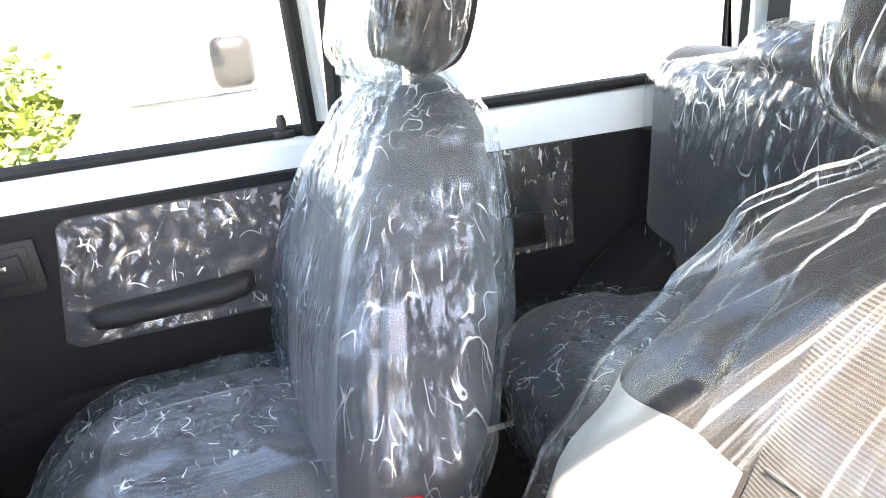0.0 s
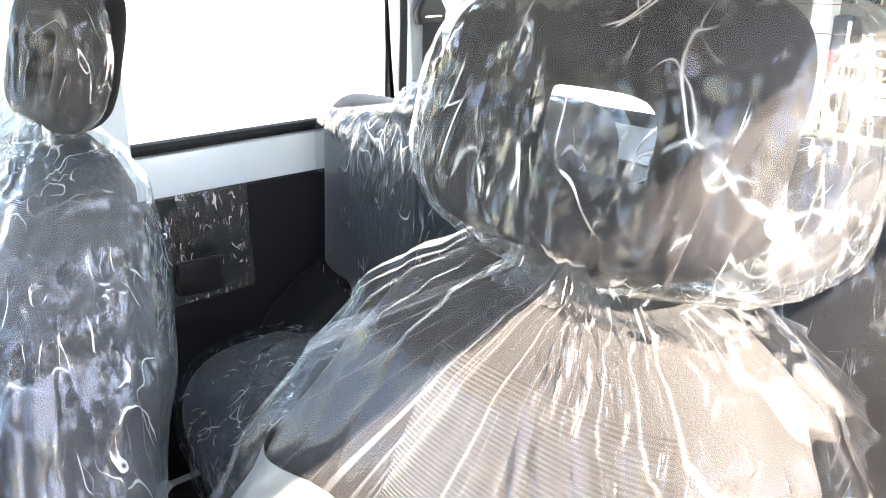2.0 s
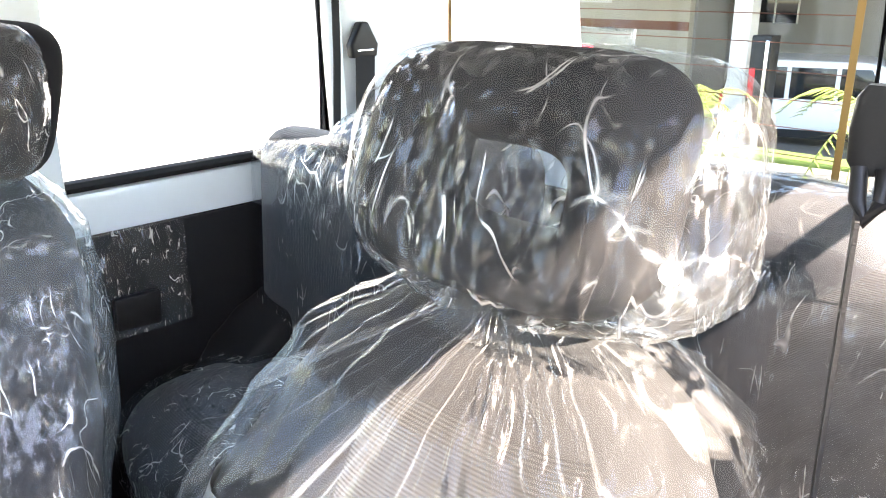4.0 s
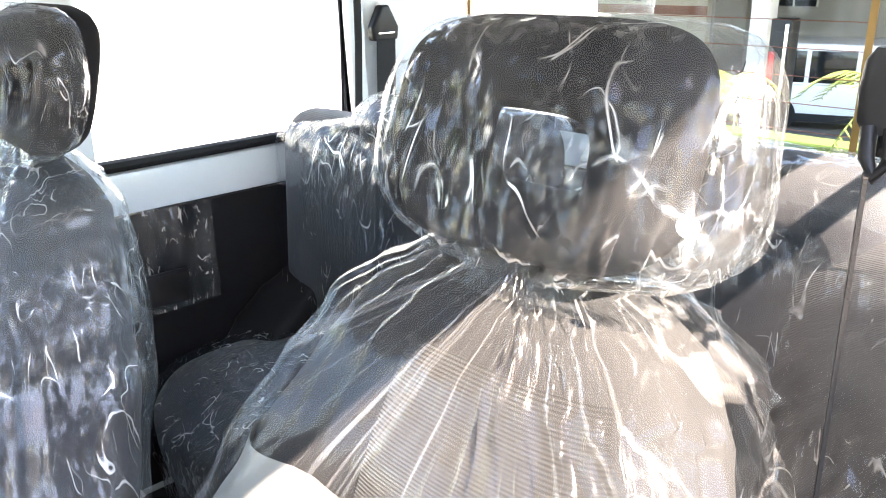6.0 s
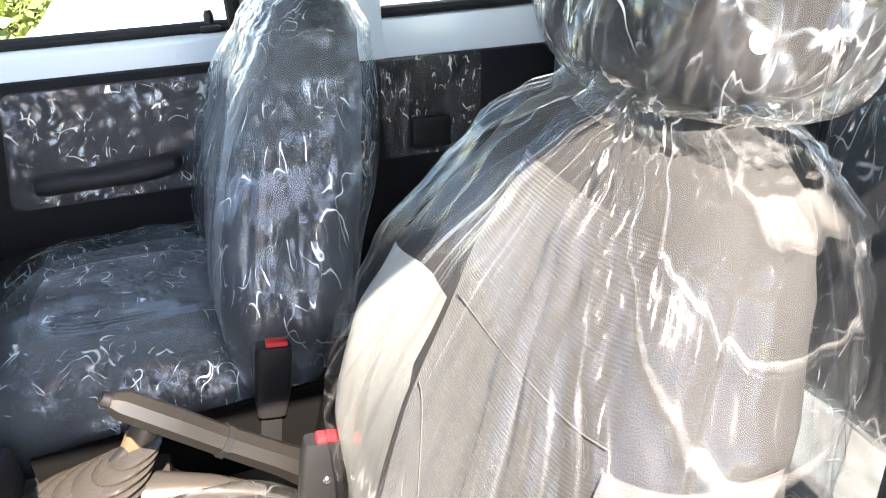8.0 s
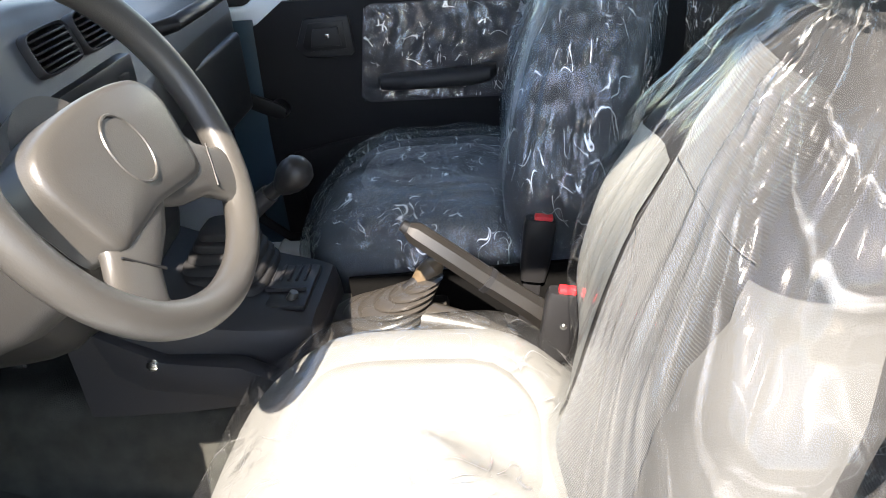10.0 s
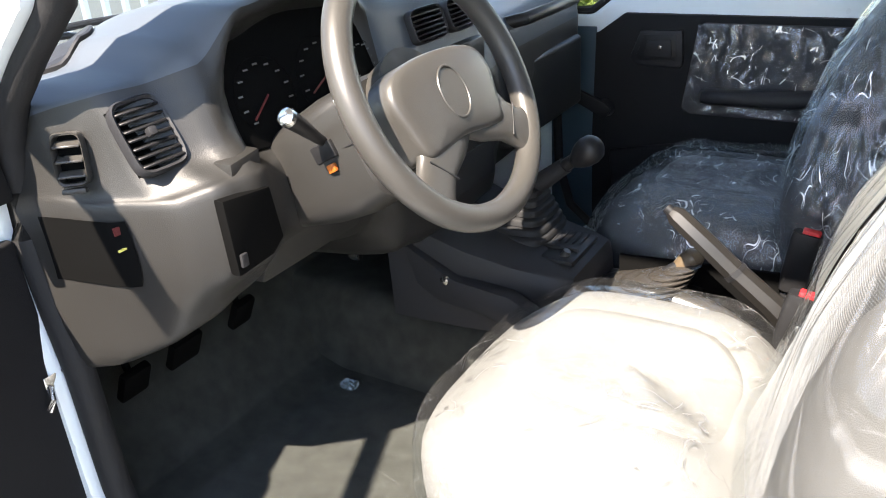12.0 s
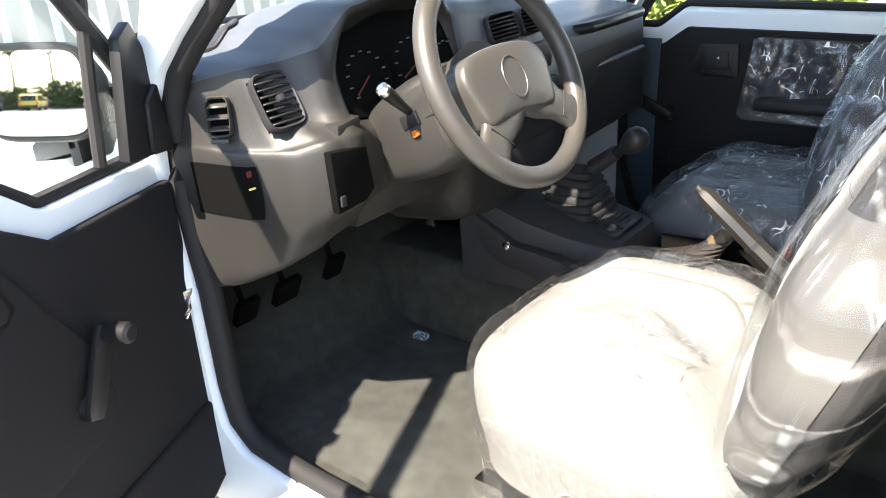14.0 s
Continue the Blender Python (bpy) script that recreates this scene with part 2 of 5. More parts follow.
GRASS = surface("grass", (0.10, 0.16, 0.035), 0.9, 0.5, 3, 60, 0.8, depth=0.03)
LEAF = surface("yellow_green_leaf", (0.16, 0.20, 0.04), 0.6, 0.4, 5, 80, 0.3)
TREELEAF = surface("tree_leaf", (0.06, 0.10, 0.025), 0.6, 0.4, 2, 30, 0.3)
BARK = surface("bark", (0.16, 0.12, 0.09), 0.9, 0.3, 8, 60, 0.8, depth=0.01)
WALLM = surface("cream_wall", (0.55, 0.51, 0.44), 0.85, 0.08, 0.7, 30, 0.3, depth=0.004)
BROWN = surface("brown_band", (0.24, 0.10, 0.07), 0.8, 0.1, 2)
GREYW = surface("grey_block_wall", (0.30, 0.29, 0.28), 0.9, 0.15, 0.9, 20, 0.5, depth=0.006)
POSTM = surface("off_white_post", (0.66, 0.64, 0.60), 0.7, 0.06, 3)
FENCE = surface("white_painted_steel", (0.78, 0.78, 0.76), 0.5, 0.05, 6)
DARKGLASS = surface("dark_car_glass", (0.01, 0.012, 0.014), 0.08, 0.1, 3, 100, 0)
MIRROR = surface("mirror_silver", (0.92, 0.93, 0.93), -0.06, 0.0, 3, 10, 0, metal=1.0)


# building helpers
def part(name, bm, mat, parent=None, label="", sharp=38):
    bmesh.ops.recalc_face_normals(bm, faces=bm.faces)
    lim = radians(sharp)
    for f in bm.faces:
        f.smooth = True
    for e in bm.edges:
        if len(e.link_faces) == 2 and e.calc_face_angle() > lim:
            e.smooth = False
    me = bpy.data.meshes.new(name)
    bm.to_mesh(me)
    bm.free()
    for m in (mat if isinstance(mat, (list, tuple)) else [mat]):
        me.materials.append(m)
    ob = new(name, me)
    if parent:
        ob.parent = parent
    if label:
        ob["label"] = label
    return ob


def thing(name, label, category, group="", kind="", m=None):
    ob = new(name)
    ob.empty_display_size = 0.05
    if m is not None:
        ob.matrix_world = m
    return tagged(ob, label, category, group, kind)


def bevel(bm, w, seg=2):
    if w > 0:
        bmesh.ops.bevel(bm, geom=[e for e in bm.edges], offset=w, segments=seg, profile=0.6, affect="EDGES", clamp_overlap=True)
    return bm


def block(c, s, bev=0.0, seg=2, m=None):
    bm = bmesh.new()
    bmesh.ops.create_cube(bm, size=1)
    for v in bm.verts:
        v.co = Vector((v.co.x * s[0], v.co.y * s[1], v.co.z * s[2]))
    bevel(bm, bev, seg)
    for v in bm.verts:
        v.co = (m @ v.co if m else v.co) + Vector(c)
    return bm


def prism(poly, axis, a, b, bev=0.0, seg=2):
    """A 2D outline pushed along an axis from a to b."""
    bm = bmesh.new()

    def p3(p, d):
        return {"x": (d, p[0], p[1]), "y": (p[0], d, p[1]), "z": (p[0], p[1], d)}[axis]

    lo = [bm.verts.new(p3(p, a)) for p in poly]
    hi = [bm.verts.new(p3(p, b)) for p in poly]
    bm.faces.new(lo)
    bm.faces.new(hi[::-1])
    for i in range(len(poly)):
        j = (i + 1) % len(poly)
        bm.faces.new((lo[i], lo[j], hi[j], hi[i]))
    bmesh.ops.recalc_face_normals(bm, faces=bm.faces)
    return bevel(bm, bev, seg)


def loft(rings, caps=True, closed=True):
    bm = bmesh.new()
    vs = [[bm.verts.new(p) for p in r] for r in rings]
    n = len(rings[0])
    for a, b in zip(vs, vs[1:]):
        for i in range(n if closed else n - 1):
            j = (i + 1) % n
            bm.faces.new((a[i], a[j], b[j], b[i]))
    if caps and closed:
        bm.faces.new(vs[0][::-1])
        bm.faces.new(vs[-1])
    return bm


def skin(rings, caps=True, closed=True):
    """A loft with a UV layer: u round each ring, v from ring to ring."""
    bm = loft(rings, caps, closed)
    lay = bm.loops.layers.uv.new("UVMap")
    bm.verts.index_update()
    n, k = len(rings[0]), max(1, len(rings) - 1)
    for f in bm.faces:
        wrap = closed and any(lp.vert.index % n == n - 1 for lp in f.loops) and any(lp.vert.index % n == 0 for lp in f.loops) and len(f.loops) == 4
        for lp in f.loops:
            i = lp.vert.index % n
            lp[lay].uv = ((n if wrap and i == 0 else i) / n, lp.vert.index // n / k)
    return bm


def close_top(rings, seed=0.0, amp=0.006, steps=7):
    """Draws the last ring in to its middle, with a little creasing."""
    last = rings[-1]
    c = sum(last, Vector()) / len(last)
    out = list(rings)
    for i in range(1, steps + 1):
        k = 1 - i / (steps + 0.3)
        out.append([c + (p - c) * k + Vector((0, 0, amp * (1 - k) * 0.5 + amp * noise.noise(Vector((p.x * k * 16 + seed, p.y * k * 16, 0.5))))) for p in last])
    return out


def rounded(hx, hy, n=36, e=3.2):
    """A rounded rectangle as a superellipse."""
    out = []
    for i in range(n):
        a = 2 * math.pi * i / n
        c, s = math.cos(a), math.sin(a)
        out.append((hx * math.copysign(abs(c) ** (2 / e), c), hy * math.copysign(abs(s) ** (2 / e), s)))
    return out


def tube(pts, r, n=10, close=False):
    pts = [Vector(p) for p in pts]
    rings = []
    for i, p in enumerate(pts):
        if close:
            d = pts[(i + 1) % len(pts)] - pts[i - 1]
        else:
            d = pts[min(i + 1, len(pts) - 1)] - pts[max(i - 1, 0)]
        q = d.to_track_quat("Z", "Y")
        rr = r[i] if isinstance(r, (list, tuple)) else r
        rings.append([p + q @ Vector((rr * math.cos(2 * math.pi * k / n), rr * math.sin(2 * math.pi * k / n), 0)) for k in range(n)])
    if close:
        return loft(rings + [rings[0]], caps=False)
    return loft(rings)


def joined(*bms):
    out = bmesh.new()
    for b in bms:
        me = bpy.data.meshes.new("tmp")
        b.to_mesh(me)
        b.free()
        out.from_mesh(me)
        bpy.data.meshes.remove(me)
    return out


def moved(bm, m):
    bmesh.ops.transform(bm, matrix=m, verts=bm.verts)
    return bm


def smooth(x, a, b):
    t = min(1, max(0, (x - a) / (b - a)))
    return t * t * (3 - 2 * t)


def curve(ks, x):
    """Smooth interpolation through (x, value) knots."""
    if x <= ks[0][0]:
        return ks[0][1]
    for (a, u), (b, v) in zip(ks, ks[1:]):
        if x <= b:
            return u + (v - u) * smooth(x, a, b)
    return ks[-1][1]


def ridge(p, s):
    return 1 - abs(2 * noise.noise(Vector(p) * s))


# ground and surroundings
def ground_height(x, y):
    return -0.115 * max(0.0, x - 1.6) - 0.03 * max(0.0, y - 3.0)


bm = bmesh.new()
xs = [-900, -200, -60, -20, -8, -3, 0, 1.6, 4, 8, 14, 20, 30]
ys = [-900, -200, -60, -20, -8, -3, 0, 1.5, 3, 6, 10, 16, 30, 60, 200, 900]
xs += [60, 200, 900]
grid = [[bm.verts.new((x, y, ground_height(min(x, 30), min(y, 30)))) for y in ys] for x in xs]
for i in range(len(xs) - 1):
    for j in range(len(ys) - 1):
        bm.faces.new((grid[i][j], grid[i + 1][j], grid[i + 1][j + 1], grid[i][j + 1]))
tagged(part("ground", bm, GROUND), "pale sunlit concrete yard sloping away behind the car", "ground", kind="structure")


# the car's shell
car = thing("car_body", "small white two-door off-road car body with its driver's side open", "car")
FRONT_EDGE = [(-0.52, 1.60), (-0.575, 1.43), (-0.645, 1.294), (-0.709, 1.243), (-0.765, 1.192), (-0.794, 1.14), (-0.807, 1.087), (-0.813, 1.025), (-0.804, 0.927), (-0.792, 0.839), (-0.79, 0.745), (-0.788, 0.661), (-0.776, 0.596), (-0.734, 0.56), (-0.62, 0.547)]
for s in (-1, 1):
    a, b = (-0.662, -0.636) if s < 0 else (0.745, 0.668)
    dx = 0.0 if s < 0 else 0.085
    edge = [(x + dx, z) for x, z in FRONT_EDGE]
    if s > 0:
        edge = [(-0.46, 1.60), (-0.55, 1.38), (-0.64, 1.22), (-0.70, 1.10), (-0.70, 0.95), (-0.69, 0.70), (-0.66, 0.60), (-0.60, 0.55)]
    post = edge + [(-0.62, 0.42), (-1.10, 0.42), (-1.12, 1.00), (-0.93, 1.06), (-0.86, 1.145), (-0.80, 1.235), (-0.745, 1.345), (-0.645, 1.62)]
    part("front_pillar", prism(post, "y", a, b, 0.01, 2), PAINT, car)
    part("rocker_sill", prism([(-0.62, 0.36), (-0.62, 0.55), (0.25, 0.55), (0.25, 0.36)], "y", s * 0.755, s * 0.60, 0.015, 3), PAINT, car)
    part("door_opening_seal", tube([(x + 0.008, (-0.628 if s < 0 else 0.655), z + 0.004) for x, z in edge] + [(-0.3, s * 0.640, 0.562), (0.22, s * 0.640, 0.562)], 0.011 if s > 0 else 0.019, 10), RUBBER, car)
    o = -0.035 if s > 0 else 0.13
    part("centre_pillar", prism([(0.10 + o, 0.40), (0.105 + o, 1.10), (0.125 + o, 1.62), (0.245 + abs(o), 1.62), (0.235 + abs(o), 1.12), (0.28 + abs(o), 0.40)], "y", s * 0.745, s * 0.648, 0.012, 2), PAINT, car)
    if s > 0:
        part("pillar_seal", tube([(0.055, 0.652, 1.12), (0.066, 0.650, 1.40), (0.075, 0.648, 1.60)], 0.012, 8), RUBBER, car)
    part("roof_rail", prism([(-0.64, 1.640), (-0.62, 1.67), (1.08, 1.67), (1.08, 1.640)], "y", s * 0.658, s * 0.575, 0.008, 2), PAINT, car)
    part("quarter_panel", prism([(0.24, 0.40), (0.24, 1.122), (1.08, 1.122), (1.08, 0.40)], "y", s * 0.745, s * 0.655, 0.008, 2), PAINT, car)
    part("quarter_trim", prism([(0.20 - 0.13 * (s > 0), 0.54), (0.20 - 0.13 * (s > 0), 1.056), (0.80, 1.05), (0.80, 0.54)], "y", s * 0.657, s * 0.640, 0.006, 2), CARD, car, "dark grained rear side trim")
    part("rear_pillar", prism([(0.80, 1.11), (0.79, 1.60), (1.07, 1.60), (1.08, 1.11)], "y", s * 0.735, s * 0.615, 0.015, 2), PAINT, car)
    part("quarter_window_seal", tube([(0.25, s * 0.668, 1.133), (0.785, s * 0.668, 1.133), (0.775, s * 0.660, 1.56), (0.26, s * 0.660, 1.56)], 0.014, 8, True), RUBBER, car)
    part("quarter_glass", prism([(0.25, 1.13), (0.785, 1.13), (0.775, 1.56), (0.26, 1.56)], "y", s * 0.690, s * 0.686), GLASS, car).visible_shadow = False
    arch = []
    for i in range(15):
        q = math.pi * i / 14
        arch.append((0.66 - 0.30 * math.cos(q), 0.54 + 0.36 * math.sin(q)))
    part("wheel_arch_cover", prism(arch, "y", s * 0.645, s * 0.50, 0.03, 4), CARD, car, "rounded dark rear wheel arch cover")
part("pillar_trim", loft([[Vector((x, y, z)) for x, y in ((0.315, -0.67), (0.315, yi), (0.42, yi), (0.42, -0.67))] for z, yi in ((1.10, -0.640), (1.30, -0.585), (1.45, -0.545), (1.60, -0.515))]), PAINT, car, "painted inner face of the door pillar")
part("kick_trim", prism([(-0.705, 0.54), (-0.705, 1.03), (-0.66, 1.045), (-0.592, 1.045), (-0.592, 0.54)], "y", 0.667, 0.660, 0.003, 2), KICK, car, "smooth charcoal trim beside the footwell, coloured blue for reflected sky")
part("floor_pan", prism([(-1.05, 0.50), (-0.95, 0.50), (1.06, 0.50), (1.06, 0.46), (-1.05, 0.46)], "y", -0.61, 0.61), PAINT, car)
part("carpet", prism([(-1.02, 0.80), (-0.86, 0.545), (-0.80, 0.53), (0.20, 0.525), (0.24, 0.56), (1.05, 0.56), (1.05, 0.505), (-1.03, 0.505)], "y", -0.60, 0.60, 0.006, 2), CARPET, car, "dark carpet under clear protective film")
part("transmission_tunnel", prism([(-0.115, 0.52), (-0.085, 0.66), (-0.06, 0.685), (0.10, 0.685), (0.125, 0.66), (0.155, 0.52)], "x", -0.98, 0.22, 0.015, 3), CARPET, car, "carpeted centre tunnel")
part("firewall", prism([(-1.06, 0.46), (-1.06, 1.10), (-1.03, 1.10), (-1.01, 0.46)], "y", -0.66, 0.66), TRIM, car)
part("roof", prism([(-0.79, 1.60), (-0.70, 1.675), (0.3, 1.70), (1.0, 1.69), (1.09, 1.66), (1.08, 1.63), (-0.69, 1.605)], "y", -0.63, 0.63, 0.010, 3), PAINT, car)
part("headliner", prism([(-0.67, 1.600), (-0.64, 1.612), (1.04, 1.624), (1.04, 1.610)], "y", -0.60, 0.60, 0.004), surface("pale_headliner", (0.55, 0.55, 0.54), 0.95, 0.05, 8, 300, 0.5), car)
part("windscreen", loft([[Vector((-1.07, -0.60, 1.12)), Vector((-0.69, -0.56, 1.59))], [Vector((-1.13, 0, 1.12)), Vector((-0.73, 0, 1.60))], [Vector((-1.07, 0.60, 1.12)), Vector((-0.69, 0.56, 1.59))]], False, False), GLASS, car).visible_shadow = False
part("cowl", prism([(-1.20, 1.00), (-1.20, 1.035), (-1.06, 1.10), (-1.03, 1.05)], "y", -0.66, 0.66, 0.006), BLACK, car)
part("bonnet", prism([(-2.05, 0.86), (-2.0, 0.90), (-1.6, 0.96), (-1.19, 1.02), (-1.19, 0.96), (-2.05, 0.80)], "y", -0.62, 0.62, 0.02, 3), PAINT, car)
for s in (-1, 1):
    wing = [(-2.08, 0.50), (-2.06, 0.85), (-1.6, 0.94), (-1.11, 1.02), (-1.11, 0.42), (-1.28, 0.42)] + [(-1.62 + 0.36 * math.cos(q), 0.36 + 0.36 * math.sin(q)) for q in [radians(a) for a in range(10, 171, 16)]] + [(-2.0, 0.42)]
    part("front_wing", prism(wing, "y", s * 0.76, s * 0.62, 0.012, 2), PAINT, car)
    for x in (-1.62, 0.66):
        w = part("road_wheel", tube([(x, s * 0.60, 0.34), (x, s * 0.62, 0.34), (x, s * 0.77, 0.34), (x, s * 0.79, 0.34)], [0.30, 0.34, 0.34, 0.30], 40), RUBBER, car)
        part("wheel_rim", tube([(x, s * 0.76, 0.34), (x, s * 0.80, 0.34)], [0.21, 0.17], 28), CHROME, w)
part("front_bumper", prism([(-2.2, 0.45), (-2.2, 0.62), (-2.05, 0.66), (-2.05, 0.42)], "y", -0.75, 0.75, 0.03, 3), TRIM, car)
part("rear_door_panel", prism([(1.05, 0.44), (1.05, 1.13), (1.12, 1.13), (1.14, 0.44)], "y", -0.70, 0.70, 0.012, 2), PAINT, car)
part("rear_door_trim", prism([(1.03, 0.60), (1.03, 1.06), (1.05, 1.06), (1.05, 0.60)], "y", -0.55, 0.55, 0.004), CARD, car)
part("rear_window_frame", joined(prism([(1.05, 1.56), (1.05, 1.66), (1.11, 1.66), (1.11, 1.56)], "y", -0.70, 0.70, 0.01), prism([(1.05, 1.11), (1.05, 1.57), (1.11, 1.57), (1.11, 1.11)], "y", 0.64, 0.72, 0.01), prism([(1.05, 1.11), (1.05, 1.57), (1.11, 1.57), (1.11, 1.11)], "y", -0.70, -0.265, 0.01)), PAINT, car)
part("rear_window_seal", tube([(1.045, -0.255, 1.14), (1.045, 0.64, 1.14), (1.045, 0.63, 1.555), (1.045, -0.245, 1.555)], 0.015, 8, True), RUBBER, car)
part("rear_glass", prism([(1.075, 1.13), (1.075, 1.57), (1.079, 1.57), (1.079, 1.13)], "y", -0.26, 0.65), GLASS, car).visible_shadow = False
for k in range(9):
    part("heater_line", tube([(1.073, -0.205, 1.18 + 0.042 * k), (1.073, 0.585, 1.18 + 0.042 * k)], 0.0007, 4), BROWN, car)
for y in (-0.207, 0.60):
    part("heater_busbar", block((1.072, y, 1.35), (0.001, 0.011, 0.40)), surface("amber_busbar", (0.45, 0.26, 0.08), 0.4), car)


# doors, built closed with the hinge at the origin; s is the side on which outside lies
def build_door(name, label, s, m, off=0.0, step=0.185, front=0.13, longer=0.0):
    d = thing(name, label, "car door", "doors", m=m)

    def side(poly, a, b, bev=0.006, seg=2, o=0.0):
        return prism([(x + o + (longer if x > 0.69 else 0), z) for x, z in poly], "y", s * a, s * b, bev, seg)

    low, high = 1.068, 1.122
    lead = 0.075 if off else 0.0
    out = [(0.0, 0.46), (-0.005, 0.75), (0.0, low), (step - 0.07, low), (step, high), (0.85, high), (0.85, 0.46), (0.78, 0.42), (0.10, 0.42)]
    part("door_shell", side(out, 0.07, 0.0, 0.012, 3), PAINT, d)
    card = [(front, 0.50), (front - 0.004, 0.80), (front + 0.002, low - 0.036), (max(front + 0.006, step - 0.06), low - 0.036), (step + 0.012, high - 0.046), (0.80, high - 0.046), (0.80, 0.50), (0.74, 0.47), (front + 0.08, 0.47)]
    part("door_card", side(card, 0.002, -0.016, 0.007, 3), CARD, d, "dark grained vinyl door card")
    if off:
        part("raised_panel", side([(0.36, 1.045), (0.313, 0.969), (0.268, 0.904), (0.243, 0.85), (0.234, 0.794), (0.243, 0.76), (0.27, 0.742), (0.378, 0.727), (0.79, 0.72), (0.79, 1.045)], -0.012, -0.026, 0.007, 3), CARD, d, "raised middle of the door card")
        part("door_pocket", side([(0.02, 0.50), (0.012, 0.648), (0.255, 0.634), (0.79, 0.62), (0.79, 0.50), (0.70, 0.48), (0.08, 0.475)], -0.010, -0.024, 0.007, 3), CARD, d)
    else:
        part("door_pocket", side([(0.20, 0.50), (0.17, 0.76), (0.32, 0.79), (0.79, 0.80), (0.79, 0.50), (0.70, 0.48)], -0.010, -0.026, 0.010, 3), CARD, d)
    ins = [(0.335, 0.875), (0.355, 0.862), (0.80, 0.862), (0.80, 1.062), (0.375, 1.062), (0.36, 1.05)]
    part("insert_panel", side(ins, -0.010, -0.019, 0.004, 2, off), SIDECLOTH, d, "cloth insert of the door card")
    n = 46
    rings = []
    for i in range(n + 1):
        row = []
        for j in range(19):
            u, w = i / n, j / 18
            x = off + 0.34 + 0.022 * smooth(w, 0, 1) + (0.80 - 0.35) * u
            z = 0.868 + 0.192 * w
            h = 0.004 * ridge((x, z * 2.2, 1.3 * s), 13) + 0.003 * noise.noise(Vector((x * 30, z * 60, 4)))
            row.append(Vector((x, s * (-0.0215 - max(0, h)), z)))
        rings.append(row)
    part("insert_film", skin(rings, False, False), FILM_FLAT, d, "crinkled clear protective film stuck on", 80)
    arm = []
    for x, z, h, t in ((0.378, 0.908, 0.010, 0.016), (0.384, 0.908, 0.014, 0.030), (0.40, 0.909, 0.016, 0.038), (0.48, 0.911, 0.017, 0.040), (0.57, 0.914, 0.018, 0.040), (0.605, 0.919, 0.017, 0.036), (0.618, 0.922, 0.011, 0.020)):
        arm.append([Vector((x + off, s * (-0.016 - t / 2 + p), z + q)) for p, q in rounded(t / 2 + 0.006, h, 18, 2.8)])
    part("armrest", loft(arm), TRIM, d)
    bez = [(0.235, 0.965), (0.215, 0.985), (0.238, 1.042), (0.33, 1.045), (0.335, 0.972), (0.325, 0.962)]
    bz = part("handle_bezel", side(bez, -0.012, -0.026, 0.006, 2, o=off), TRIM, d)
    part("handle_recess", side([(0.240, 0.977), (0.230, 0.989), (0.248, 1.034), (0.318, 1.036), (0.321, 0.980)], -0.020, -0.0275, 0.002, o=off), BLACK, bz)
    part("release_lever", side([(0.248, 0.985), (0.256, 1.022), (0.308, 1.026), (0.312, 0.988)], -0.027, -0.033, 0.004, 2, o=off), TRIM, bz)
    part("lock_dot", side([(0.281, 1.004), (0.281, 1.013), (0.289, 1.013), (0.289, 1.004)], -0.033, -0.036, 0.002, o=off), CHROME, bz)
    part("window_channel", tube([(0.02, s * 0.02, low + 0.006), (step - 0.075, s * 0.02, low + 0.006), (step, s * 0.02, high + 0.007), (0.85 + longer, s * 0.02, high + 0.007)], 0.011, 8), RUBBER, d)
    fr = tube([(0.03 - lead, s * 0.035, low), (0.11 - lead, s * 0.03, 1.21), (0.26 - lead, s * 0.02, 1.40), (0.42, s * 0.01, 1.57), (0.80 + longer, s * 0.01, 1.585), (0.835 + longer, s * 0.02, 1.40), (0.845 + longer, s * 0.035, high)], 0.018, 8)
    part("window_frame", fr, PAINT, d, "painted upper door frame")
    part("window_frame_seal", tube([(0.05 - lead, s * 0.012, low), (0.125 - lead, s * 0.01, 1.205), (0.27 - lead, s * 0.002, 1.385), (0.425, s * -0.008, 1.55), (0.79 + longer, s * -0.008, 1.565), (0.815 + longer, s * 0.0, 1.40), (0.825 + longer, s * 0.012, high)], 0.013, 8), RUBBER, d)
    part("door_glass", side([(0.05 - lead, low), (0.125 - lead, 1.21), (0.28 - lead, 1.40), (0.42, 1.56), (0.80, 1.575), (0.83, high)], 0.028, 0.024, 0), GLASS, d).visible_shadow = False
    return d


DOOR_OPEN = 70
pdoor = build_door("passenger_door", "closed car door with dark card and film-covered insert", 1, pose(-0.725, 0.675, 0), longer=-0.080)
ddoor = build_door("driver_door", "white car door standing wide open with a dark card", -1, pose(-0.826, -0.632, 0, 0, 0, -DOOR_OPEN), 0.13, 0.32, 0.018, 0.20)
part("lock_knob", tube([(0.703, 0.018, 1.12), (0.703, 0.018, 1.150), (0.703, 0.018, 1.158)], [0.0075, 0.0085, 0.005], 12), BLACK, pdoor)
part("lock_knob_base", block((0.703, 0.015, 1.128), (0.034, 0.026, 0.012), 0.004), BLACK, pdoor)


